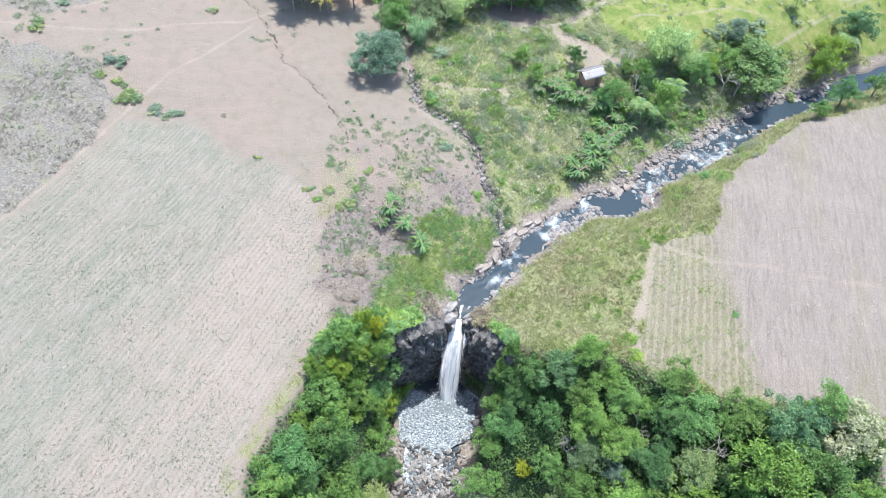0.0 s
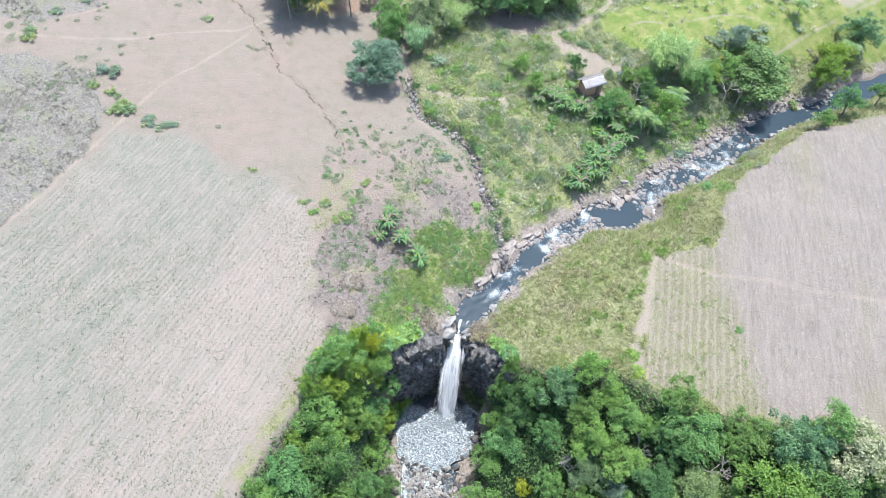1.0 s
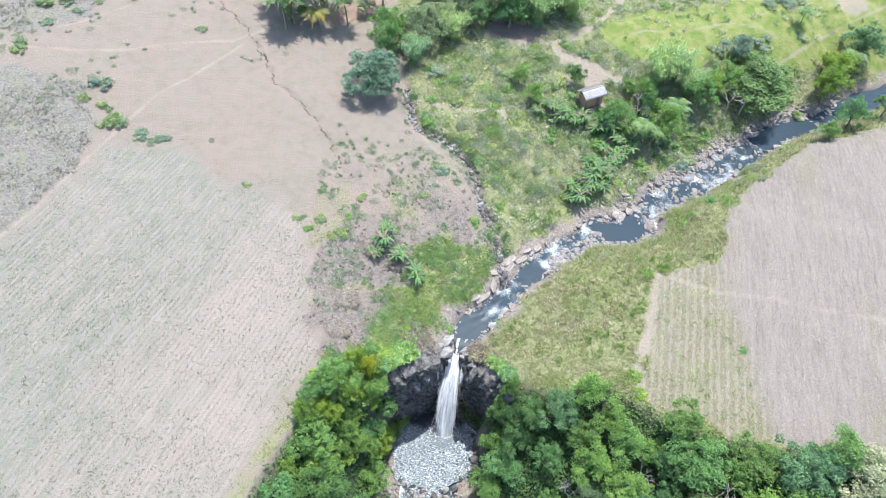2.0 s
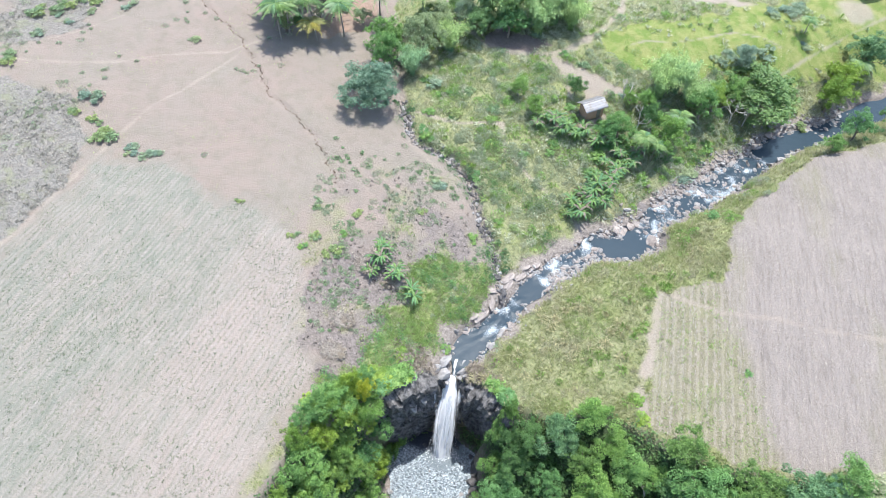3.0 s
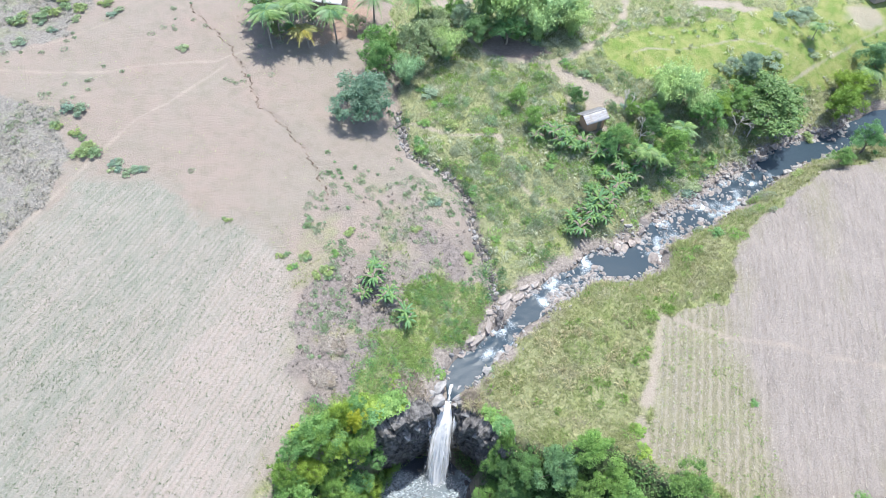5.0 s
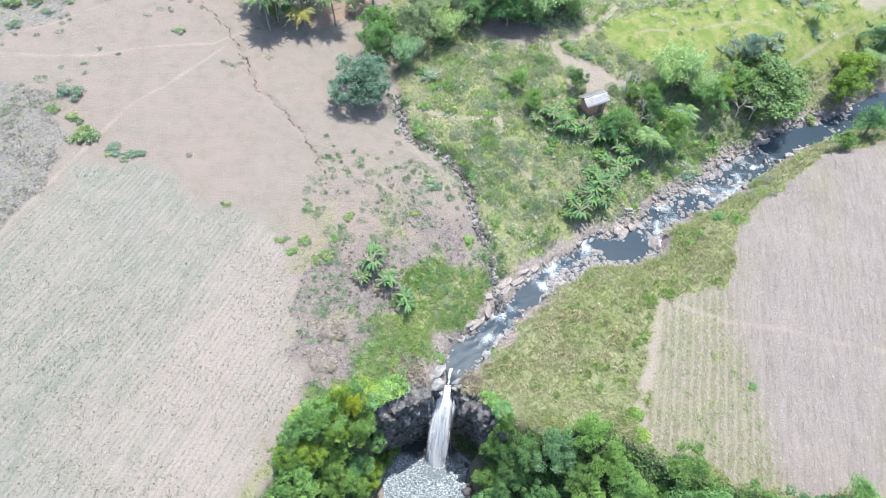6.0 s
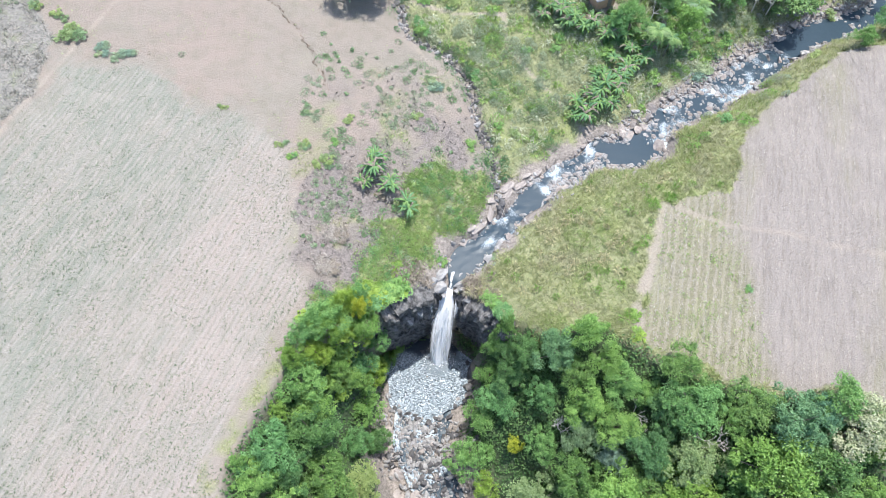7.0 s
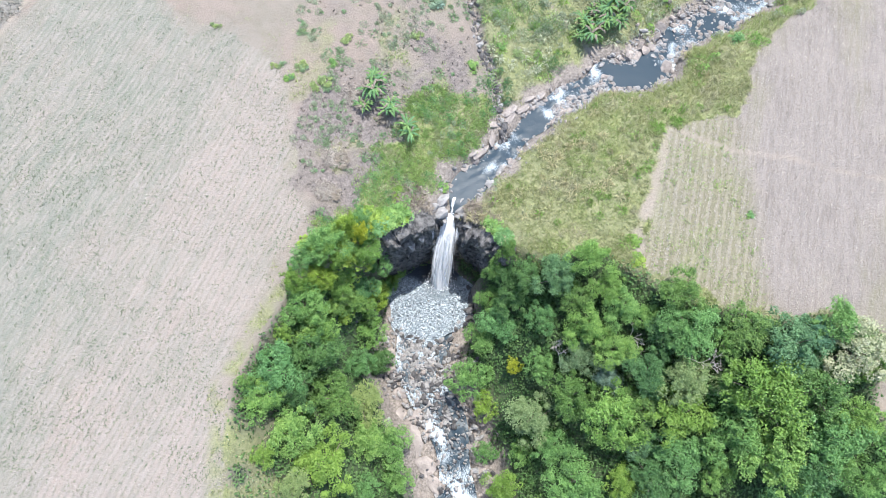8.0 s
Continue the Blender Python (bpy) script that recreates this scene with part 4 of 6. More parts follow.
        p, side, _ = along(STREAM, 6.5 + s)
        off = rng.normal(0, 3.1) if s < 11 else rng.uniform(-4.6, 4.6)
        size = min(rng.lognormal(-0.55, 0.45), 1.6)
        x, y = p + side * off
        key = "dark" if s < 14 and rng.random() < 0.65 else ("pale" if off < -1 and rng.random() < 0.5 else "stone")
        z = max(float(land(np.array([x]), np.array([y]))[0]), -16.6 - 0.02 * s) + size * 0.2
        boulder(rng, key, x, y, z, size, "dark wet boulder in the stream" if key == "dark" else "grey boulder in the stream below the fall", "boulders in the stream")
    for a in np.linspace(-0.5, 0.5, 9):
        x, y = 5.6 + 1.0 * abs(a) + rng.normal(0, 0.4), 42 + 8 * a
        boulder(rng, "dark", x, y, -15.9, rng.uniform(0.7, 1.2), "dark wet boulder at the rim of the pool", "boulders round the pool")
    for a in np.linspace(-2.75, -0.4, 16):
        x, y = -1.2 + 7.2 * math.cos(a) + rng.normal(0, 0.4), 43.8 + 7.1 * math.sin(a) + rng.normal(0, 0.4)
        boulder(rng, "dark" if rng.random() < 0.6 else "stone", x, y, -16.0, rng.uniform(0.4, 0.9), "dark wet boulder at the outflow of the pool", "boulders round the pool")
    for x, y, size in ((-6.4, 32, 1.7), (-5.2, 28.4, 2.2), (-3.4, 24.9, 2.4), (-3.1, 21.1, 2.5), (-0.7, 23.4, 1.9), (0.0, 15.3, 1.9), (-1.4, 18.2, 2.2), (-7.0, 35.2, 1.4), (6.0, 21.6, 1.5), (5.3, 39.8, 1.7), (-5.4, 25.6, 1.6), (6.4, 17, 1.4)):
        boulder(rng, "pale", x, y, max(float(land(np.array([x]), np.array([y]))[0]), -16.9) + 0.05, size, "broad pinkish bedrock slab beside the stream", "bedrock beside the stream", (1.2, 1.0, 0.42))
    for x, y in ((-0.9, 48.3), (-2.0, 48.0), (2.4, 48.2), (3.4, 47.6), (-0.2, 48.9), (2.0, 47.3)):
        boulder(rng, "dark", x, y, -15.9, rng.uniform(0.4, 0.8), "dark wet boulder at the foot of the fall", "boulders round the pool")
    pebble = rock_mesh("pebble", 99, STONE, 0.6, 1)
    base = np.array([p.co for p in pebble.vertices])
    tris = np.array([p.vertices for p in pebble.polygons])
    at = []
    for _ in range(6600):
        pick = rng.random()
        if pick < 0.66:
            s = total - (rng.uniform(24, 108) if rng.random() < 0.955 else rng.uniform(1.5, 24))
            p, side, _ = along(RIVER, s)
            back = total - s
            calm = (37 < back < 46) or (82 < back < 96) or (3 < back < 9) or (20 < back < 24)
            wide = float(half_channel(np.array([s]))[0])
            off = rng.choice((-1, 1)) * (wide * rng.uniform(0.75, 1.05) + rng.exponential(0.5)) if calm or back < 30 or rng.random() < 0.5 else rng.uniform(-1, 1) * wide
            if 26 < back < 38 and rng.random() < 0.75:
                off = wide * rng.uniform(0.0, 1.5)
            elif back > 46 and rng.random() < 0.3:
                off = -wide - rng.exponential(1.3)
        elif pick < 0.77:
            p, side, _ = along(GULLY, rng.uniform(18, 66))
            off = rng.normal(0, 0.45)
        else:
            p, side, _ = along(STREAM, 6.0 + min(rng.exponential(11), 31))
            off = rng.normal(0, 2.9)
        at.append((p + side * off))
    at = np.array(at)
    zs = np.maximum(land(at[:, 0], at[:, 1]), -17.5)
    groups = {"stone": [], "pale": [], "dark": []}
    ditch, _, _ = span(at[:, 0], at[:, 1], GULLY)
    for (x, y), z, g in zip(at, zs, ditch):
        a = rng.uniform(0, 6.28)
        size = min(rng.lognormal(-1.2, 0.5), 0.9)
        turn = np.array([[math.cos(a), -math.sin(a), 0], [math.sin(a), math.cos(a), 0], [0, 0, 1]])
        groups["dark" if (g < 1.2 and rng.random() < 0.6) or (y < 40 and rng.random() < 0.3) else "pale" if rng.random() < (0.35 if y > 53 else 0.12) else "stone"].append((base * size * rng.uniform(0.7, 1.2, 3) @ turn.T + (x, y, max(z, -0.5 if y > 53 else -16.3) + size * 0.2), tris))
    for key, mat, label in (("stone", STONE, "loose grey stones along the water"), ("dark", DARK_STONE, "dark damp stones along the gully and stream"), ("pale", PALE_STONE, "loose pale stones along the water")):
        V, F = joined(groups[key])
        tagged(new("stones", mesh_of("stones", V, F, mat)), label, "stones", kind="stuff")


build_boulders()


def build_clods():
    """Crumbled earth along the eroded crack, coloured dark to stand in for the shade inside it."""
    rng = np.random.default_rng(8)
    me = rock_mesh("clod", 98, STONE, 0.6, 1)
    base, tris = np.array([p.co for p in me.vertices]), np.array([p.vertices for p in me.polygons])
    pieces = []
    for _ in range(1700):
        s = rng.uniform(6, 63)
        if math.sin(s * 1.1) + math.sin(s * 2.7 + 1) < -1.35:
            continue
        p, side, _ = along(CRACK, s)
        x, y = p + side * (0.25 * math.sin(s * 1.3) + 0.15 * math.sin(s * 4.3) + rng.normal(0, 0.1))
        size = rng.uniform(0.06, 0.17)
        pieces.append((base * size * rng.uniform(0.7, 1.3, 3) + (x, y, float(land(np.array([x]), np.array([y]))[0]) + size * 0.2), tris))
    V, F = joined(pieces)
    tagged(new("clods", mesh_of("clods", V, F, CLOD)), "dark brown earth clods standing in for the shade in an eroded crack", "clods", kind="stuff")


# Earth brown kept dark so the clods draw the crack's shadow line.
CLOD = rock_material("crack_shade_earth", (0.07, 0.05, 0.038), (0.17, 0.125, 0.095))
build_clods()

# ---- trees ----
def broadleaf(seed, clumps=78, per=76, leaf=0.28, flat=0.8, spread=0.25, low=1.1, high=8.0):
    """A tree with a crown 4 m in radius and about 8 m high: a trunk that forks, and a crown of leaf clumps."""
    rng = np.random.default_rng(seed)
    t = thing("tree", Matrix.Identity(4), "leafy tree", "tree")
    c, n, hubs = crown_points(rng, 4.0, low, high, clumps, per, spread, flat)
    v, f = limbs(rng, hubs, 2.6, 0.24, 10)
    part_of("trunk", v, f, BARK, t, smooth=True)
    v, f = leaves(rng, c, n, leaf, leaf * 0.62)
    part_of("crown", v, f, LEAF["mid"], t)
    return t


def bamboo(seed):
    rng = np.random.default_rng(seed)
    t = thing("bamboo_clump", Matrix.Identity(4), "feathery pale green bamboo clump", "bamboo")
    culms, cs, ns = [], [], []
    for _ in range(46):
        a, lean, h = rng.uniform(0, 6.28), rng.uniform(0.3, 3.6), rng.uniform(6.0, 9.5)
        u = np.linspace(0, 1, 7)
        b = rng.uniform(0, 0.7, 1)
        path = np.stack([np.cos(a) * (b + lean * u ** 2.2), np.sin(a) * (b + lean * u ** 2.2), h * (u - 0.22 * u ** 4)], -1)
        culms.append(tube(path, 0.06 * (1 - 0.8 * u), 4))
        w = rng.uniform(0.3, 1.0, 100)
        p = np.stack([np.interp(w, u, path[:, k]) for k in range(3)], -1)
        cs.append(p + rng.normal(0, 0.42, (100, 3)) * np.array([1, 1, 0.7]))
        ns.append(np.tile(np.array([[math.cos(a) * 0.4, math.sin(a) * 0.4, 0.8]]), (100, 1)))
    v, f = joined(culms)
    part_of("culm", v, f, LEAF["bamboo"], t)
    v, f = leaves(rng, np.concatenate(cs), np.concatenate(ns), 0.5, 0.16, 0.45)
    part_of("foliage", v, f, LEAF["bamboo"], t)
    return t


def palm(seed, mat="palm", height=7.0, fronds=22):
    rng = np.random.default_rng(seed)
    t = thing("coconut_palm", Matrix.Identity(4), "coconut palm with arching green fronds", "palm")
    u = np.linspace(0, 1, 9)
    lean = rng.normal(0, 0.5, 2)
    path = np.stack([lean[0] * u ** 2, lean[1] * u ** 2, height * u], -1)
    v, f = tube(path, 0.13 - 0.05 * u + 0.06 * (u == 0), 7)
    part_of("trunk", v, f, PALM_BARK, t, smooth=True)
    top = path[-1]
    for i in range(fronds):
        a, up, ln = i * 2.4 + rng.normal(0, 0.15), rng.uniform(-0.1, 1.0), rng.uniform(2.9, 3.6)
        s = np.linspace(0, 1, 26)
        r, z = ln * s * (0.97 - 0.12 * up), ln * (up * 0.65 * s - (0.45 + 0.35 * up) * s ** 2)
        mid = top + np.stack([np.cos(a) * r, np.sin(a) * r, z], -1)
        side = np.array([-math.sin(a), math.cos(a), 0.0])
        out = np.array([math.cos(a), math.sin(a), 0.0])
        vs, fs = [], []
        v, f = tube(mid[::5], np.linspace(0.05, 0.015, 6), 4)
        vs.append(v), fs.append(f)
        count = len(v)
        for k in range(2, 26):
            wide = 0.62 * math.sin(min(1, s[k] * 1.15 + 0.12) * math.pi) ** 0.6 + 0.12
            for d in (-1, 1):
                tip = mid[k] + side * d * wide + out * wide * 0.55 - np.array([0, 0, wide * rng.uniform(0.25, 0.55)])
                q = np.array([mid[k], mid[k] + out * 0.12, tip + out * 0.02, tip])
                vs.append(q), fs.append(np.array([[0, 1, 2, 3]]) + count)
                count += 4
        part_of("frond", np.concatenate(vs), np.concatenate(fs), LEAF[mat], t)
    return t


def banana(seed, stems=3):
    rng = np.random.default_rng(seed)
    t = thing("banana_plant", Matrix.Identity(4), "banana plant with broad torn green leaves", "banana plant")
    for k in range(stems):
        a = k * 2.1 + rng.normal(0, 0.3)
        foot = np.array([math.cos(a), math.sin(a), 0]) * (0.55 if stems > 1 else 0)
        h = rng.uniform(1.5, 2.3)
        v, f = tube([foot + (0, 0, -0.2), foot + (0, 0, h * 0.5), foot + (0, 0, h)], [0.14, 0.11, 0.07], 7)
        part_of("stem", v, f, LEAF["banana"], t, smooth=True)
        for i in range(11):
            b, ln, up = i * 2.4 + rng.normal(0, 0.25), rng.uniform(1.4, 2.1), rng.uniform(0.4, 1.7)
            s = np.linspace(0, 1, 10)
            r, z = ln * s * 0.9, ln * (up * 0.7 * s - (0.3 + 0.4 * up) * s ** 2.2)
            mid = foot + np.stack([np.cos(b) * r, np.sin(b) * r, h + z], -1)
            side = np.array([-math.sin(b), math.cos(b), 0])
            wide = 0.16 * np.sin(np.clip(s * 0.93 + 0.07, 0, 1) * math.pi) ** 0.55
            wide = wide * np.where(np.arange(10) % 3 == 2, rng.uniform(0.45, 0.9, 10), 1.0)
            le, ri = mid + side * wide[:, None] - (0, 0, 0.09), mid - side * wide[:, None] - (0, 0, 0.09)
            V = np.stack([le, mid, ri], 1).reshape(-1, 3)
            part_of("leaf", V, grid_faces(10, 3), LEAF["banana"] if rng.random() > 0.15 else LEAF["dry"], t)
    return t


def bare_tree(seed, size=3.0):
    """A leafless, bleached tree."""
    rng = np.random.default_rng(seed)
    t = thing("bare_tree", Matrix.Identity(4), "bleached leafless tree with fine branches", "tree")
    pieces = []

    def grow(p, d, ln, r, depth):
        q = p + d * ln
        mid = (p + q) / 2 + rng.normal(0, 0.07 * ln, 3)
        pieces.append(tube([p, mid, q], [r, r * 0.8, r * 0.6], 4))
        if depth:
            for _ in range(3 if depth > 1 else 4):
                e = d + rng.normal(0, 0.5, 3)
                e[2] += 0.12
                grow(q, e / np.linalg.norm(e), ln * rng.uniform(0.55, 0.8), r * 0.6, depth - 1)

    grow(np.array([0, 0, -0.2]), np.array([0.05, 0, 1.0]), size * 0.5, 0.11, 4)
    v, f = joined(pieces)
    part_of("bare_crown", v, f, PALE_BARK, t)
    return t


def shrub(seed):
    """A low bush a metre in radius: stems and clumps of small leaves."""
    rng = np.random.default_rng(seed)
    t = thing("shrub", Matrix.Identity(4), "low green shrub on the dry slope", "shrub")
    c, n, hubs = crown_points(rng, 1.0, 0.0, 1.15, 13, 30, 0.42)
    c[:, 2] = np.maximum(c[:, 2], 0.03)
    v, f = joined([tube([(0, 0, -0.1), h * 0.5, h], [0.04, 0.03, 0.012], 4) for h in hubs[:7]])
    part_of("stems", v, f, BARK, t)
    v, f = leaves(rng, c, n, 0.26, 0.15)
    part_of("foliage", v, f, LEAF["mid"], t)
    return t


PROTO = [broadleaf(s) for s in (101, 102, 103)] + [broadleaf(104, 100, 60, 0.26, 0.7, 0.21), broadleaf(105, 60, 100, 0.30, 0.7, 0.27), broadleaf(106, 170, 60, 0.26, 0.8, 0.22, 0.2, 7.4)]
BAMBOO, PALM, PALM_DRY = [bamboo(111), bamboo(112)], [palm(121, "palm", 5.6), palm(122, "palm", 5.0), palm(124, "palm", 4.6, 14)], palm(123, "palm_dry", 3.4, 14)
BANANA, SHRUB, BARE = [banana(131), banana(132, 2), banana(133, 4)], [shrub(141), shrub(142), shrub(143)], [bare_tree(151), bare_tree(152)]
plants_rng = np.random.default_rng(77)
used = set()


def settle(proto, m, label="", group="", leaf=None, leaf_part="crown"):
    """Plants a copy of proto; the first copy is proto itself."""
    if proto in used:
        ob = copy_thing(proto, m)
    else:
        used.add(proto)
        ob = proto
        ob.matrix_basis = m
    if label:
        ob["label"] = label
    if group:
        ob["group"] = group
    if leaf:
        for o in ob.children:
            if o.name.split(".")[0] == leaf_part:
                o.material_slots[0].link = "OBJECT"
                o.material_slots[0].material = LEAF[leaf]
    return ob


WORDS = {"dark": "dark green leafy tree", "mid": "fresh green leafy tree", "lime": "bright yellow-green leafy tree", "olive": "dull olive-green tree", "grey": "pale grey-green tree", "blue": "bluish-green tree",
         "mango": "dense dark mango tree", "deep": "dense deep green spreading tree", "cream": "tree in cream-coloured blossom", "yellow": "small bright yellow tree", "bamboo": "pale feathery tree"}


def stand(rows, group, where, kinds=(0, 1, 2, 3, 4), tall=1.0):
    for x, y, r, leaf in rows:
        s = r / 4.0 * 1.08
        hgt = s * tall * plants_rng.uniform(0.92, 1.12)
        if r < 2.8:
            hgt = max(hgt, 0.55)
        settle(PROTO[plants_rng.choice(kinds)], at_ground(x, y, plants_rng.uniform(0, 6.28), s, 0.15, hgt), (WORDS[leaf] + " " + where).strip(), group, leaf)


stand(((-16.6, 42.6, 2.2, "mid"), (-14, 44.5, 3.2, "mid"), (-10.1, 45.6, 3.3, "lime"), (-16.9, 37.5, 3.3, "mid"), (-13.4, 38.6, 3.5, "dark"), (-9.8, 37.4, 4.8, "mid"), (-15.7, 31.8, 4.9, "dark"),
       (-11.2, 31.9, 4.2, "mid"), (-19.5, 28.7, 4.3, "mid"), (-21, 25.2, 3.4, "mid"), (-13.6, 26.2, 4.6, "dark"), (-10.5, 26.1, 3.3, "olive"), (-18, 21.4, 3.9, "mid"), (-13.9, 17.4, 4.8, "lime"),
       (-9.3, 21.3, 3.7, "mid"), (-6.4, 20.3, 3.5, "mid"), (-5.1, 15.7, 3.7, "mid"), (-9.7, 14.7, 3.6, "mid"), (-17.5, 15.1, 2.6, "olive"), (-20.8, 18.5, 1.8, "lime"), (-15.9, 35.2, 3.3, "mid"),
       (-19.3, 33.5, 2.4, "lime"), (-18, 26, 3.3, "dark"), (-11, 42, 3.0, "mid"), (-8.6, 46.6, 2.6, "mid"), (-6.4, 48.4, 1.9, "mid"), (-9.6, 42.6, 2.8, "lime"), (-8.8, 33, 3, "dark"), (-10, 48.3, 2.4, "mid"), (-12.2, 46.8, 2.6, "mid"), (-7.6, 46, 2.2, "dark"), (-13, 41.6, 2.6, "lime"), (-23, 27, 2.0, "mid")), "trees on the west side of the gorge", "on the steep side of the gorge")
stand(((10.4, 43.9, 2.6, "dark"), (13.3, 42.3, 3.1, "dark"), (17.1, 41.7, 3.8, "blue"), (21, 43.8, 3.6, "mid"), (24.1, 40.3, 3.0, "lime"), (15.1, 36.9, 3.9, "mid"), (9.6, 37.9, 3.5, "mid"),
       (11.5, 40.3, 3, "dark"), (20.9, 35.3, 3.7, "mid"), (25.6, 37.3, 3.4, "mid"), (19.6, 39.2, 2.9, "dark"), (28.4, 36, 3.1, "mid"), (32.2, 38, 3.5, "dark"), (33.3, 33.6, 4.4, "mid"),
       (30.3, 33.5, 3.4, "dark"), (37.6, 32.1, 4, "mid"), (40.2, 33.3, 3.7, "dark"), (43.4, 31, 4.7, "blue"), (46.6, 32.2, 4.3, "blue"), (49.3, 33.1, 3.9, "mid"), (51.2, 30.2, 4.6, "cream"), (9.4, 45.4, 2.2, "dark"), (8.4, 41.6, 2.4, "mid"), (7.6, 36, 3, "mid")),
      "trees along the rim of the gorge", "at the rim of the gorge")
stand(((5.2, 30.2, 5.8, "mid"), (7.6, 26.2, 3.8, "lime"), (11.6, 31.5, 1.5, "yellow"), (15.1, 31, 4.1, "mid"), (20.1, 31.7, 2.9, "olive"), (24.4, 32.3, 3.3, "mid"), (23.8, 28.7, 2.6, "grey"),
       (18.8, 26.5, 4.2, "dark"), (13.7, 23.5, 4.4, "olive"), (23.4, 23.4, 5, "mid"), (32.4, 27.7, 4.3, "olive"), (31.8, 23.4, 4.7, "lime"), (41.2, 25.5, 5.6, "lime"), (37.1, 26.2, 4.1, "mid"),
       (38.1, 20.9, 4.6, "mid"), (28.1, 19.9, 2.7, "blue"), (31.9, 18.4, 4.1, "mid"), (25.3, 15.7, 3.1, "lime"), (19.1, 15.7, 4.3, "mid"), (9.9, 14.6, 3.2, "lime"), (7.6, 19.7, 3.2, "mid"),
       (12.6, 19.5, 3.6, "mid"), (36.2, 16.7, 4.5, "mid"), (28.4, 29.2, 3.6, "dark")), "trees in the wooded valley", "in the wooded valley")
stand(((42, 17.6, 4.8, "mid"), (47, 25.8, 4.6, "dark"), (47.9, 20.1, 5, "mid"), (51.3, 22.5, 4.9, "mid"), (50.8, 15.7, 5.8, "mid"), (44.5, 15.1, 5, "dark"), (47.1, 29.1, 3.8, "blue"), (53.4, 28.2, 2.6, "mid"),
       (27.8, 24.7, 3.5, "dark"), (16.7, 20.1, 3.5, "mid"), (28.6, 15, 3.7, "dark"), (57, 18, 5, "mid"), (15, 10, 4.5, "mid"), (24, 9, 4.5, "dark"), (34, 9, 5, "mid"), (44, 8, 5, "mid"),
       (-14, 8, 4.5, "mid"), (-7, 8, 4, "mid"), (8, 7, 4, "dark")), "trees in the wooded valley", "in the wooded valley")
stand(((-11.9, 103.6, 6.0, "mango"),), "", "standing alone on the pasture", (5,), 0.72)
stand(((-10.4, 119.6, 4.4, "mid"), (-10.2, 113.4, 4.2, "mid"), (-2.7, 119, 5, "grey"), (-8.1, 118.9, 3, "dark"), (9.2, 123.8, 4, "blue"), (14.6, 123.6, 4, "mid"), (6, 125.7, 3.8, "grey"), (1, 125.4, 4.6, "grey"),
       (-27.6, 122.6, 2.6, "blue"), (-24.1, 126.8, 2.4, "grey"), (-31.2, 125.4, 2.4, "mid"), (-27.4, 129.5, 3.2, "grey"), (-30.2, 121.4, 1.8, "olive"), (-34.5, 129, 3, "mid"), (-1.1, 127.7, 3.6, "olive"), (4.2, 129.8, 3.8, "mid"),
       (-15.5, 126.8, 2.2, "grey")), "trees by the northern path", "beside the northern path")
stand(((18.3, 102.6, 2.6, "mid"), (15.6, 107.1, 2.4, "mid"), (26.6, 107.4, 2.2, "dark"), (33.9, 98.8, 3.3, "mid"), (39.7, 105, 2.8, "mid"), (43.1, 98.4, 4.2, "mid"), (51.4, 105.4, 4.2, "mid"), (54.2, 107.6, 3.2, "lime"),
       (58.7, 110.6, 3.4, "mid"), (69, 110.8, 4.4, "mid"), (80.6, 112.4, 4.6, "lime"), (83.6, 116.6, 4.6, "lime"), (90.8, 122.2, 5.5, "blue"), (77.3, 97.4, 3.6, "mid"), (72.4, 94.5, 2.2, "mid"),
       (40.7, 101.4, 3.2, "dark"), (37, 106.3, 2, "mid"), (62.5, 118, 3.4, "grey"), (31.8, 97.6, 2.8, "mid"), (84, 99, 4, "mid")), "trees along the upper river", "beside the upper river")
stand(((64.3, 111.3, 5.3, "deep"),), "trees along the upper river", "beside the upper river", (5,), 0.8)
for x, y, s in ((-4.9, 113.0, 0.85), (2.7, 119.6, 1.1), (20.8, 124.4, 1.45), (27.6, 125.6, 1.2), (24.4, 127.6, 1.4), (43.6, 108.8, 1.3), (47.0, 110.4, 1.3), (49.6, 108.2, 0.95), (14.6, 126.0, 1.2), (10.8, 129, 1.2), (27, 130, 1.4), (20.5, 131, 1.4)):
    settle(BAMBOO[plants_rng.integers(2)], at_ground(x, y, plants_rng.uniform(0, 6.28), s), "feathery pale green bamboo clump beside the path", "bamboo clumps")
for i, (x, y, s) in enumerate(((-18.9, 122.2, 1.35), (-31.7, 122.6, 1.25), (-28.0, 126.0, 1.3), (-30.8, 118.6, 1.05), (-25.0, 124.0, 1.2), (-12.0, 129.0, 1.2), (-2.8, 129.0, 1.2), (37.5, 96.6, 0.75), (46.2, 101.6, 0.85), (40.3, 95.6, 0.6),
                               (78.6, 128.2, 0.6), (90.9, 123.6, 1.0), (88.6, 119.8, 0.8), (-33.8, 126.0, 1.15), (-29.5, 121.0, 1.1), (-21.5, 127.8, 1.1))):
    settle(PALM[i % 3], at_ground(x, y, plants_rng.uniform(0, 6.28), s), "coconut palm with arching green fronds", "palms")
settle(PALM_DRY, at_ground(-24.0, 119.9, 0.3, 1.25), "short palm with yellowing fronds on bare ground", "palms")
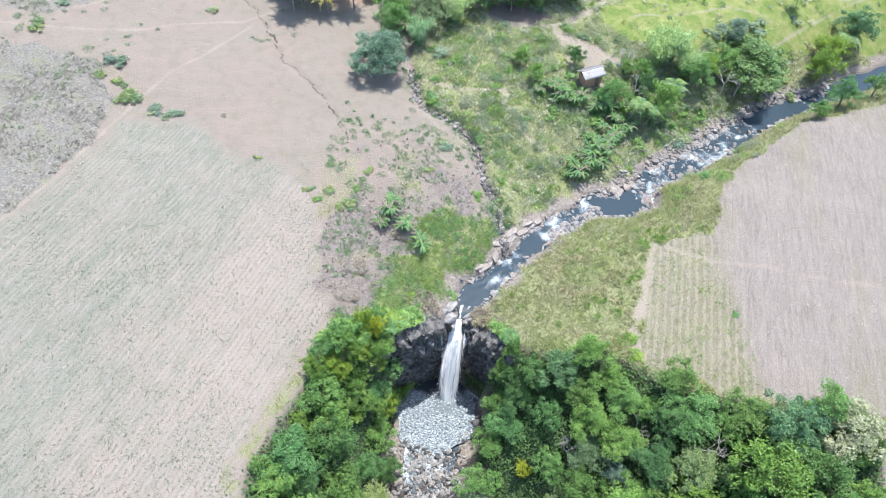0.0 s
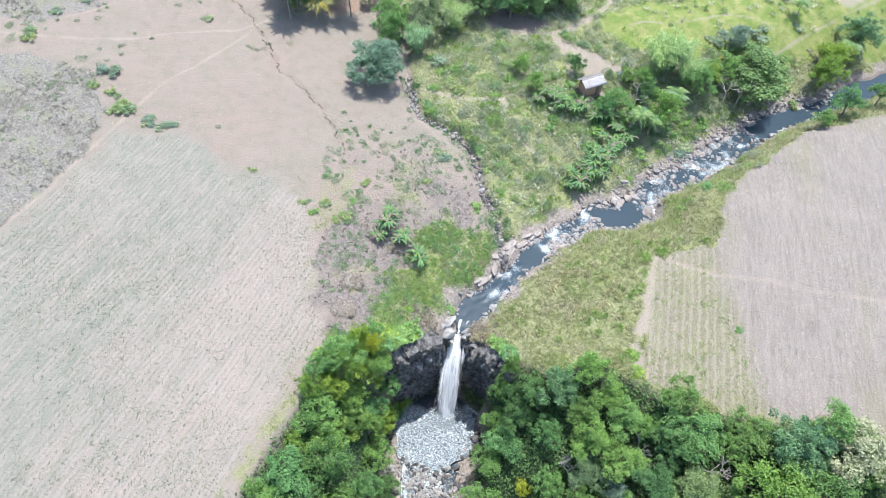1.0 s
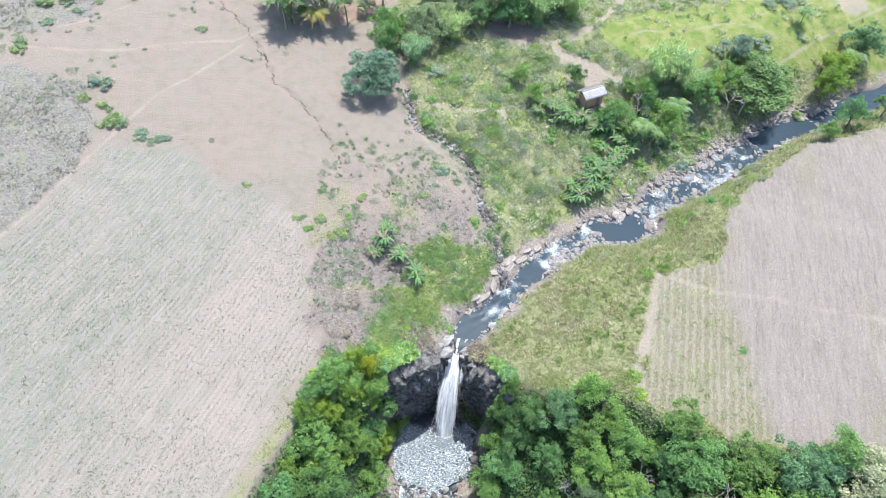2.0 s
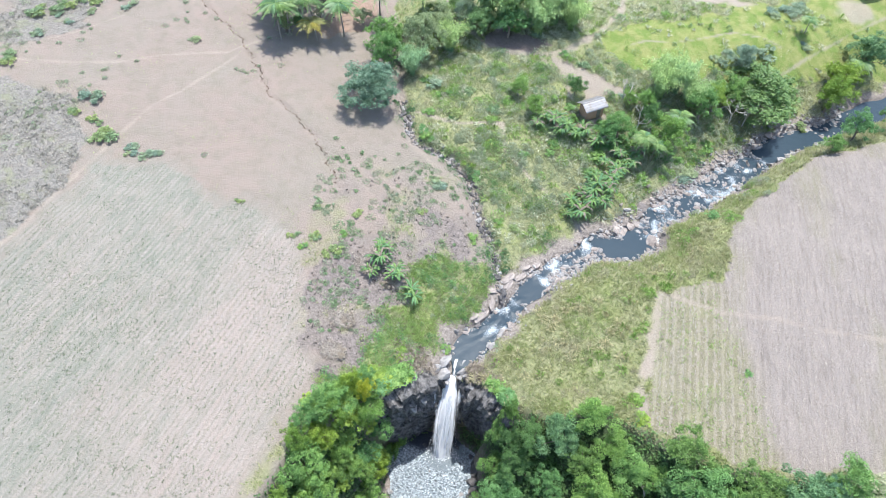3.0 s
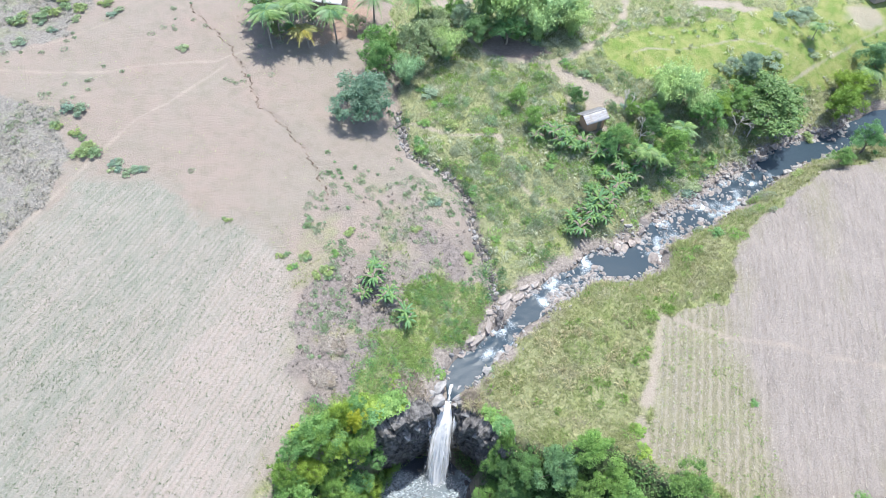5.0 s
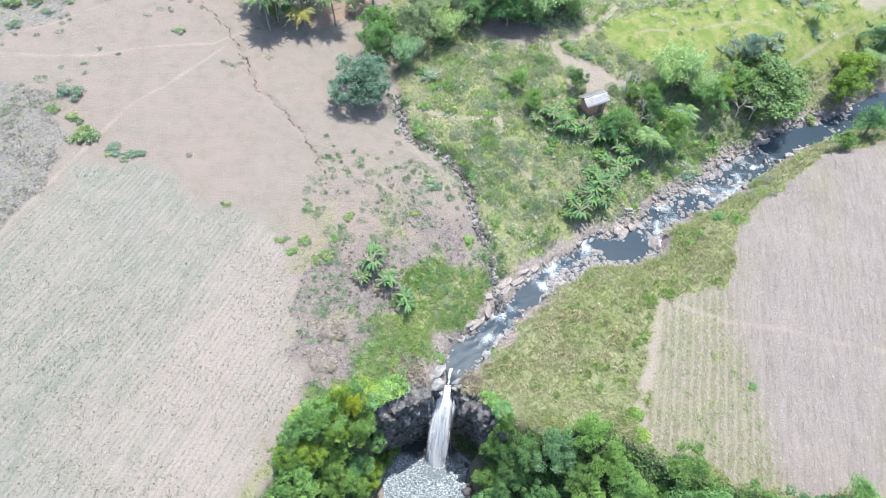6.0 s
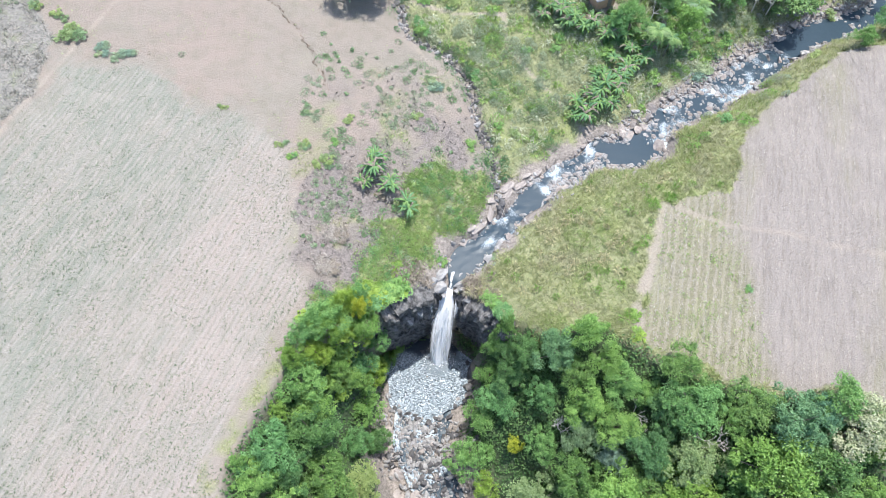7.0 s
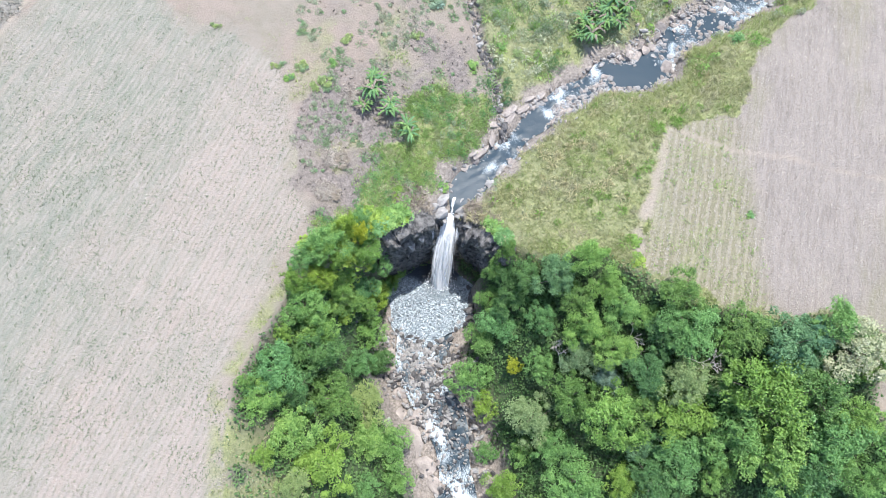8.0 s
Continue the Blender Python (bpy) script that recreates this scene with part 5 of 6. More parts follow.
for i, (x, y, r) in enumerate(((22.1, 100.2, 2.5), (24.6, 98.8, 2.5), (27.3, 98.8, 2.3), (20.5, 101.1, 1.9), (28.8, 86.9, 2.8), (25.4, 83.2, 2.8), (33.1, 91.5, 2.5), (27.1, 84.9, 2.4), (30.7, 87.3, 2.2), (23.6, 82.7, 1.6),
                               (-3.2, 63.7, 2.4), (-8.9, 69.2, 2.6), (-6.3, 66.5, 2.2), (-8, 71.3, 1.9), (-10.1, 66.7, 1.7), (35.9, 93.7, 2.2), (39.4, 97.3, 2.2), (34.6, 92.7, 2), (31.6, 89.4, 2.2), (28.2, 89.1, 2), (37.5, 95.8, 2.2), (41.3, 96.6, 2), (30.4, 92.9, 1.8), (26.1, 86.7, 1.8), (33.7, 95.2, 2), (25.5, 97.6, 2.2), (22.8, 98.6, 2.2), (29.6, 96.8, 2.2), (32.4, 97.2, 2.1), (27.6, 86, 2.4), (29.4, 84.9, 2.2), (24.4, 84.9, 2.2), (18.9, 99.8, 1.8))):
    settle(BANANA[i % 3], at_ground(x, y, plants_rng.uniform(0, 6.28), r / 2.3), "banana plant with broad arching green leaves", "banana plants")
for i, (x, y, s) in enumerate(((38.1, 101.1, 1.3), (61.6, 107.0, 1.6), (58.2, 106.4, 1.5), (36.0, 107.0, 0.8), (26.8, 33.9, 0.8), (17.5, 33.2, 0.7), (41.6, 28.5, 0.7), (35.5, 29.5, 0.8))):
    settle(BARE[i % 2], at_ground(x, y, plants_rng.uniform(0, 6.28), s), "bleached leafless tree with fine branches", "bare trees")


def bushes(rows, leaf, label, count=3):
    for x, y, r in rows:
        for k in range(count):
            a, d = plants_rng.uniform(0, 6.28), r * (0.0 if k == 0 else plants_rng.uniform(0.45, 0.9))
            s = r * plants_rng.uniform(0.36, 0.6)
            settle(SHRUB[plants_rng.integers(3)], at_ground(x + d * math.cos(a), y + d * math.sin(a), plants_rng.uniform(0, 6.28), s, 0.03, s * 0.7), label, "shrubs", leaf, "foliage")


bushes(((-58.5, 96.2, 2.4), (-50.6, 85.2, 1.6), (-48, 84.3, 1.2), (-46.3, 85.8, 1.4), (-50.1, 87.3, 1.1), (-47.2, 115.2, 1.5), (-70, 116, 1.2), (-74, 113, 1.5), (-72, 118, 1.4), (-67, 120, 1.0), (-60.3, 122.9, 1.4), (0.1, 85.5, 1.6)), "grey", "low grey-green shrub on the dry pasture")
bushes(((-22.3, 71.7, 1.1), (-19, 72.5, 1.2), (-16.3, 70.3, 1.6), (-17, 68.9, 1.0), (-12.7, 77.8, 1.1), (-19.2, 78.1, 0.8), (-3, 79.5, 1.1), (-31.5, 77.4, 0.8)), "olive", "low olive shrub on the dry slope")
bushes(((-2.4, 96.7, 1.7), (7.2, 89.5, 1.5), (1.6, 56.3, 1.0), (15.5, 67.1, 0.9), (32.7, 75, 0.9), (43.1, 49.4, 0.7), (6.1, 74.8, 1.4), (-15, 73.6, 0.9), (-20.6, 70.2, 0.9)), "mid", "low fresh green shrub")
bushes(((-55.4, 89.5, 2.4), (-57.4, 91.4, 1.6), (-60.6, 92.8, 1.3)), "olive", "low olive-green bush beside the pasture path")
bushes(((-7.8, 48.7, 2.8), (-6.6, 49.4, 2.6), (-5.4, 50.3, 2.2), (9.6, 48.6, 2.2)), "mid", "green bush hanging over the rim of the cliff")
bushes(((-13, 43.7, 3), (-14, 45.3, 2.8), (-12.2, 42.8, 3), (-9.8, 45.7, 2.6), (-15.1, 41.3, 3), (-16.5, 39.2, 3), (-14.2, 39.5, 2.8)), "lime", "bright green bush on the steep side of the gorge")
bushes(((61, 120.2, 2.4), (64.3, 121.4, 2.6), (67.6, 122.4, 2.4), (58.5, 119, 2), (75.7, 134.2, 2.6), (72.6, 133.4, 2.2), (79, 135.4, 2.2), (78.6, 124.6, 1.8)), "grey", "pale grey-green bush in the meadow")
bushes(((-76, 104, 2), (-72.4, 121.4, 2.6), (-75.5, 119.5, 2.6), (-70, 125, 2.6), (-76, 126, 2.8), (-66.5, 123.6, 1.8), (-63.2, 125.4, 1.6)), "olive", "low green bush at the edge of the scrub")
bushes(((-12.3, 49, 2.1), (-10.4, 48.7, 2.2), (-8.4, 50.9, 1.9), (-6.6, 50, 2.1), (-4.5, 50.6, 1.6), (-13.8, 47.3, 1.8), (-5.4, 53.7, 1.4), (-8.3, 47.9, 1.8), (-15.9, 45.4, 1.6), (27.7, 44.2, 1.3), (28.1, 46.7, 1.2)), "lime", "bright green bush on the rim of the gorge")
bushes(((-13.6, 58.2, 1.5), (-14.3, 53.3, 1.5), (-7.3, 65.2, 1.3), (-4.8, 66.4, 1.2)), "dry", "withered straw-coloured shrub on burnt ground")
bushes(((34, 96.7, 2.2), (29.6, 95.1, 2.2), (36.5, 98.5, 2), (31.4, 100.6, 2), (24.6, 101.4, 2), (38, 92.6, 1.8), (27.9, 91, 1.8), (21.7, 95.8, 1.8), (41.6, 94.2, 1.6), (45.2, 96.8, 1.8), (49.4, 100.5, 2), (53.1, 100.4, 1.8)), "mid", "fresh green bush on the bank above the river")
bushes(((10.2, 103.1, 1.6), (13.2, 109.5, 1.8), (6.1, 107.5, 1.6), (2, 105.1, 1.8), (19.3, 107.8, 1.6), (11.1, 113.2, 1.6), (30.3, 115, 1.6), (53.2, 110.3, 1.8), (72.2, 111.6, 2), (75.2, 108.2, 1.8)), "olive", "low olive shrub in the tall grass")
wild = np.random.default_rng(91)
for leaf, label, count in (("grey", "pale grey-green bush in the tall grass", 20), ("olive", "dull olive bush in the tall grass", 18), ("mid", "fresh green bush in the tall grass", 22)):
    spots = []
    while len(spots) < count:
        x, y = wild.uniform(-4, 80), wild.uniform(78.5, 132.8)
        q = zones(np.array([x]), np.array([y]))
        if q["grass"][0] > 0.6 and q["meadow"][0] < 0.5:
            spots.append((x, y, wild.uniform(1.2, 2.6)))
    bushes(spots, leaf, label, 1)
bushes(((-8.2, 49.2, 1.8), (-6.6, 50.6, 1.7), (-5.2, 51.6, 1.3), (7.6, 50.6, 1.2), (9.2, 48.4, 1.5), (11, 47, 1.5), (-4.6, 53, 1.3), (4.9, 53.4, 0.8)), "mid", "green bush hanging over the cliff edge", 3)
stand(((-15.2, 40.6, 2.4, "lime"), (-13.6, 43.4, 2.4, "lime"), (-11.2, 39.8, 2.6, "mid"), (-17.6, 39.4, 2.0, "lime"), (-9.4, 43.4, 2.6, "lime"), (-8.2, 45.2, 2.2, "mid"), (-7.0, 46.8, 2.0, "lime"), (-11.6, 44.4, 2.6, "lime"), (-13.4, 45.6, 2.4, "mid"), (-6.4, 48.2, 1.6, "mid"), (-9.6, 46.8, 1.8, "yellow"), (-11.2, 47.4, 2.0, "lime"), (9.0, 44.4, 2.0, "mid"), (10.6, 45.8, 1.8, "dark")), "small trees on the wall of the gorge", "clinging to the wall of the gorge", tall=1.55)

# ---- grass, crops and litter ----
def scatter(seed, box, per_m2):
    rng = np.random.default_rng(seed)
    x0, y0, x1, y1 = box
    n = int((x1 - x0) * (y1 - y0) * per_m2)
    return rng, rng.uniform(x0, x1, n), rng.uniform(y0, y1, n)


def blades(rng, x, y, z, height, width, count=4, lean=0.6, heading=None):
    """Tufts of pointed blades, one triangle each."""
    n = len(x)
    pieces = []
    for _ in range(count):
        a = rng.uniform(0, 6.28, n) if heading is None else heading + rng.normal(0, 0.35, n) + math.pi * rng.integers(0, 2, n)
        h = height * rng.uniform(0.6, 1.3, n)
        l = h * lean * rng.uniform(0.3, 1.5, n)
        w = width * rng.uniform(0.7, 1.3, n)
        ox, oy = rng.normal(0, 0.12, n), rng.normal(0, 0.12, n)
        c, s = np.cos(a), np.sin(a)
        foot = np.stack([x + ox, y + oy, z - 0.05], -1)
        tip = foot + np.stack([c * l, s * l, h * 0.95], -1)
        side = np.stack([-s * w, c * w, 0 * w], -1) * 0.5
        pieces.append(np.stack([foot - side, foot + side, tip], 1))
    v = np.concatenate(pieces, 0).reshape(-1, 3)
    return v, np.arange(len(v)).reshape(-1, 3)


def cover(name, v, f, mat, label, category):
    tagged(new(name, mesh_of(name, v, f, LEAF[mat])), label, category, kind="stuff")


def build_grass():
    rng, x, y = scatter(201, (-30, 8, 112, 148), 8.5)
    z = zones(x, y)
    g = z["grass"] * (1 - z["meadow"]) * (1 - z["stubble"]) * (z["track"] < 0.15)
    thick = warped(x, y, THICKET) > 0.5
    clumpy = 0.7 + 0.4 * wave(x, y, 7.0, 80) + 0.55 * wave(x, y, 3.0, 81) + 0.3 * wave(x, y, 1.1, 82)
    _, bank, _ = span(x, y, RIVER)
    keep = rng.random(len(x)) < g * np.clip(clumpy, np.where(bank > 0, 0.7, 0.25), 1)
    north = (bank < 0) & (y > 72) & ~thick
    for pick, name, mat, hgt, label in ((keep & ~thick & ~north, "tall_grass", "grass", 0.55, "tall yellow-green grass"), (keep & north, "tall_grass", "pale_grass", 0.36, "tall pale grey-green grass and weeds"), (keep & thick, "thicket", "thicket", 0.7, "dense fresh green undergrowth")):
        px, py = x[pick], y[pick]
        v, f = blades(rng, px, py, land(px, py), hgt * (1 + 0.4 * wave(px, py, 5, 83)) * np.where(px < -9, 0.5, 1.0), 0.115, 5, 1.0)
        cover(name, v, f, mat, label, "grass")
    rng, x, y = scatter(202, (32, 111, 112, 145), 5.0)
    z = zones(x, y)
    pick = (rng.random(len(x)) < z["meadow"] * 0.55 * (z["track"] < 0.1))
    x, y = x[pick], y[pick]
    v, f = blades(rng, x, y, land(x, y), 0.16, 0.14, 3, 1.3)
    cover("meadow_grass", v, f, "meadow", "short bright green meadow grass", "grass")


def build_weeds():
    """Small weeds in the stubble and scattered over the pasture."""
    rng, x, y = scatter(241, (27, 34, 50, 80), 9.0)
    z = zones(x, y)
    keep = rng.random(len(x)) < z["grass"] * z["stubble"] * np.clip(0.6 + wave(x, y, 2, 91), 0.1, 1) * 1.4
    x, y = x[keep], y[keep]
    v, f = blades(rng, x, y, land(x, y), 0.28, 0.13, 4, 1.0)
    cover("field_weeds", v, f, "thicket", "green weeds among the stubble rows", "weeds")
    rng, x, y = scatter(242, (-85, 62, 6, 134), 2.2)
    z = zones(x, y)
    bare = (1 - z["grass"]) * (1 - z["crop"]) * (1 - z["track"]) * (1 - z["wood"]) * (x < 0)
    patch = wave(x, y, 11, 92) + 0.6 * wave(x, y, 3.5, 93)
    keep = rng.random(len(x)) < bare * np.clip(0.05 + 0.9 * (patch - 0.35), 0.03, 0.7)
    x, y = x[keep], y[keep]
    v, f = blades(rng, x, y, land(x, y), 0.14, 0.1, 4, 1.3)
    cover("pasture_tufts", v, f, "olive", "small olive weeds on the grazed pasture", "weeds")


def rows_of(seed, box, angle, gap, step, jitter):
    """Places in straight rows at an angle."""
    rng = np.random.default_rng(seed)
    x0, y0, x1, y1 = box
    cx, cy, r = (x0 + x1) / 2, (y0 + y1) / 2, math.hypot(x1 - x0, y1 - y0) / 2
    u, v = np.meshgrid(np.arange(-r, r, gap), np.arange(-r, r, step))
    u, v = u.ravel() + rng.normal(0, jitter, u.size), v.ravel() + rng.normal(0, step * 0.4, v.size)
    u = u + 0.5 * np.sin(v * 0.05)
    c, s = math.cos(angle), math.sin(angle)
    x, y = cx + v * c - u * s, cy + v * s + u * c
    ok = (x > x0) & (x < x1) & (y > y0) & (y < y1)
    return rng, x[ok], y[ok]


def build_crops():
    rng, x, y = rows_of(211, (-78, 8, -14, 86), radians(67.5), 0.70, 0.24, 0.15)
    z = zones(x, y)
    lush = 0.42 + 0.7 * wave(x, y, 16, 84) + 0.45 * wave(x, y, 5, 85)
    keep = (z["crop"] > 0.5) & (rng.random(len(x)) < np.clip(lush * (0.6 + 0.9 * wave(x, y, 1.3, 105)) + 0.22, 0.16, 1))
    px, py = x[keep], y[keep]
    v, f = blades(rng, px, py, land(px, py), 0.16, 0.15, 3, 1.7)
    cover("seedlings", v, f, "crop", "thin rows of young crop seedlings", "crop")
    keep = (z["crop"] > 0.5) & (rng.random(len(x)) < np.clip(0.5 + 0.6 * wave(x, y, 2.2, 108), 0.1, 0.9))
    px, py = x[keep] + rng.normal(0, 0.2, keep.sum()), y[keep]
    v, f = blades(rng, px, py, land(px, py), 0.09, 0.12, 2, 1.8)
    cover("straw_flecks", v, f, "fleck", "bleached straw between the seedling rows", "straw")
    rng, x, y = rows_of(212, (27, 24, 104, 106), radians(75), 0.8, 0.26, 0.09)
    z = zones(x, y)
    keep = (z["stubble"] > 0.5) & (z["track"] < 0.25) & (rng.random(len(x)) < 0.85)
    x, y = x[keep], y[keep]
    v, f = blades(rng, x, y, land(x, y), 0.2, 0.09, 3, 2.2, radians(75))
    cover("stubble", v, f, "straw", "rows of dry harvested stalks", "stubble")
    rng, x, y = rows_of(213, (27, 24, 104, 106), radians(75), 0.8, 0.5, 0.12)
    x = x + 0.4
    keep = (zones(x, y)["stubble"] > 0.5) & (rng.random(len(x)) < 0.6)
    x, y = x[keep], y[keep]
    v, f = blades(rng, x, y, land(x, y), 0.13, 0.09, 2, 1.6, radians(75))
    cover("litter", v, f, "dry", "brown crop litter on the field", "litter")


def tussocks(rng, x, y, spread, height, count, width=0.11):
    """Rosettes of long arching blades: each blade is two triangles, rising and then drooping."""
    n = len(x)
    z = land(x, y)
    spread, height = np.broadcast_to(spread, n), np.broadcast_to(height, n)
    out = []
    for k in range(count):
        a = k * 2.4 + rng.normal(0, 0.4, n)
        c, s = np.cos(a), np.sin(a)
        r, h, w = spread * rng.uniform(0.55, 1.2, n), height * rng.uniform(0.6, 1.2, n), width * rng.uniform(0.7, 1.3, n)
        foot = np.stack([x + 0.08 * c, y + 0.08 * s, z - 0.05], -1)
        mid = foot + np.stack([c * r * 0.55, s * r * 0.55, h], -1)
        tip = foot + np.stack([c * r, s * r, h * 0.55], -1)
        side = np.stack([-s * w, c * w, 0 * w], -1) * 0.5
        out.append(np.stack([foot, mid - side, tip, mid + side], 1))
    v = np.concatenate(out, 0).reshape(-1, 3)
    return v, np.arange(len(v)).reshape(-1, 4)


def build_tussocks():
    rng, x, y = scatter(261, (-2, 76, 92, 136), 0.75)
    z = zones(x, y)
    _, side, _ = span(x, y, RIVER)
    keep = (side < 0) & (rng.random(len(x)) < z["grass"] * (1 - 0.8 * z["meadow"]) * np.clip(0.45 + 0.9 * wave(x, y, 6, 101), 0.08, 1)) & (z["track"] < 0.2)
    x, y = x[keep], y[keep]
    pale = rng.random(len(x)) < 0.62
    for pick, mat, label in ((pale, "tussock", "pale silvery grass tussocks on the slope"), (~pale, "lime", "yellow-green grass tussocks on the slope")):
        n = int(pick.sum())
        v, f = tussocks(rng, x[pick], y[pick], rng.uniform(0.5, 1.25, n), rng.uniform(0.3, 0.8, n), 18)
        cover("tussocks", v, f, mat, label, "grass")
    rng, x, y = scatter(262, (2, 46, 44, 80), 0.5)
    z = zones(x, y)
    _, side, _ = span(x, y, RIVER)
    keep = (side > 0) & (rng.random(len(x)) < z["grass"] * (1 - z["stubble"]) * np.clip(0.3 + 0.9 * wave(x, y, 4, 102), 0.05, 1))
    x, y = x[keep], y[keep]
    edge, _, _ = span(x, y, np.array([(45, 68), (34.5, 63.4), (33.2, 59.4), (29.5, 50), (27, 46), (18, 46.5)], float))
    green = rng.random(len(x)) < 0.9 * np.exp(-(edge / 4.0) ** 2) + 0.12
    for pick, mat, label in ((green, "lime", "bright yellow-green weeds at the field edge"), (~green, "straw_tuft", "tawny grass tussocks above the gorge")):
        n = int(pick.sum())
        v, f = tussocks(rng, x[pick], y[pick], rng.uniform(0.5, 1.1, n), rng.uniform(0.4, 0.8, n), 18)
        cover("tussocks", v, f, mat, label, "grass")
    rng = np.random.default_rng(263)
    x, y = np.concatenate([rng.normal(5.9, 1.3, 46), rng.normal(-3.0, 1.4, 40)]), np.concatenate([rng.normal(52.8, 0.9, 46), rng.normal(53.6, 1.0, 40)])
    v, f = tussocks(rng, x, y, rng.uniform(0.5, 1.0, 86), rng.uniform(0.3, 0.7, 86), 20, 0.1)
    cover("tussocks", v, f, "dry", "withered brown grass overhanging the lip of the fall", "grass")
    x, y = rng.normal(0, 0.8, 60), rng.normal(0, 0.7, 60)
    for cx, cy in ((-14.2, 58.4), (-14.9, 53.4), (-11.6, 68.4), (-6.2, 66.0)):
        v, f = tussocks(rng, x * 0.8 + cx, y * 0.8 + cy, 0.8, 0.4, 14, 0.09)
        tagged(new("straw_tussock", mesh_of("straw_tussock", v, f, LEAF["straw"])), "bleached straw tussock on burnt ground", "grass", "straw tussocks")
    rng, x, y = scatter(264, (-20, 48, 8, 88), 0.5)
    z = zones(x, y)
    keep = rng.random(len(x)) < np.clip(z["burnt"] * 1.3, 0, 0.8)
    v, f = blades(rng, x[keep], y[keep], land(x[keep], y[keep]), 0.3, 0.2, 7, 0.6)
    cover("charred_tufts", v, f, "ash", "charred black grass tufts on burnt ground", "burnt stubs")


def build_field_rows():
    """Faint pale rows of old stalks with weeds in the strip beside the field, and straw flecks beyond."""
    rng, x, y = rows_of(271, (27, 42, 50, 80), radians(75), 1.55, 0.16, 0.07)
    z = zones(x, y)
    keep = (z["stubble"] > 0.5) & (x < 44.5) & (rng.random(len(x)) < 0.8) & (z["track"] < 0.3)
    px, py = x[keep], y[keep]
    v, f = blades(rng, px, py, land(px, py), 0.16, 0.12, 2, 1.4, radians(75))
    cover("old_rows", v, f, "fleck", "pale rows of old dry stalks", "stubble")
    rng, x, y = rows_of(272, (27, 24, 104, 106), radians(75), 0.8, 0.7, 0.15)
    keep = (zones(x, y)["stubble"] > 0.5) & (rng.random(len(x)) < np.clip(0.5 + 0.5 * wave(x, y, 6, 103), 0.1, 0.9))
    px, py = x[keep], y[keep]
    v, f = blades(rng, px, py, land(px, py), 0.13, 0.11, 2, 2.0, radians(75))
    cover("straw_flecks", v, f, "fleck", "bleached straw lying on the harvested field", "straw")
    rng, x, y = scatter(273, (-100, 40, -50, 140), 2.6)
    keep = rng.random(len(x)) < zones(x, y)["scrub"] * np.clip(0.5 + wave(x, y, 5, 104), 0.05, 1)
    px, py = x[keep], y[keep]
    v, f = blades(rng, px, py, land(px, py) + 0.08, 0.17, 0.075, 3, 3.0)
    cover("dead_stalks", v, f, "straw", "bleached fallen stalks in the scrub", "scrub")


def build_scrub():
    rng, x, y = scatter(221, (-100, 40, -10, 140), 3.6)
    z = zones(x, y)
    keep = rng.random(len(x)) < z["scrub"] * np.clip(0.4 + 0.9 * wave(x, y, 4, 86), 0.05, 1)
    px, py = x[keep], y[keep]
    v, f = blades(rng, px, py, land(px, py), 0.4, 0.12, 5, 1.1)
    cover("dry_scrub", v, f, "greyscrub", "withered grey-green scrub", "scrub")
    rng, x, y = scatter(222, (-20, 46, 8, 82), 1.3)
    keep = rng.random(len(x)) < zones(x, y)["burnt"] ** 1.5 * 0.5
    px, py = x[keep], y[keep]
    v, f = blades(rng, px, py, land(px, py), 0.26, 0.13, 4, 0.8)
    cover("charred_stubs", v, f, "ash", "charred stubs on burnt ground", "burnt stubs")
    rng, x, y = scatter(223, (-80, 60, 6, 132), 0.35)
    z = zones(x, y)
    bare = (1 - z["grass"]) * (1 - z["crop"]) * (1 - z["scrub"]) * (1 - z["track"]) * (1 - z["stubble"])
    keep = rng.random(len(x)) < bare * np.clip(wave(x, y, 9, 87) + 0.3 * wave(x, y, 2.4, 88), 0, 1) * 0.9
    px, py = x[keep], y[keep]
    v, f = blades(rng, px, py, land(px, py), 0.16, 0.13, 4, 1.2)
    cover("pasture_weeds", v, f, "dry", "sparse dry weeds on grazed pasture", "weeds")


def build_undergrowth():
    rng, x, y = scatter(231, (-30, 4, 66, 54), 26.0)
    z = zones(x, y)
    keep = rng.random(len(x)) < np.maximum(z["wood"], 0) * (1 - z["rock"]) * np.clip(0.75 + 0.5 * wave(x, y, 4, 89), 0.2, 1)
    x, y = x[keep], y[keep]
    mound = np.clip(0.9 + 1.3 * wave(x, y, 3.2, 90), 0.2, 2.6)
    c = np.stack([x, y, land(x, y) + mound * rng.random(len(x)) ** 0.5], -1)
    v, f = leaves(rng, c, np.tile([[0, -0.2, 0.9]], (len(x), 1)), 0.42, 0.28)
    cover("undergrowth", v, f, "undergrowth", "leafy undergrowth on the sides of the gorge", "undergrowth")


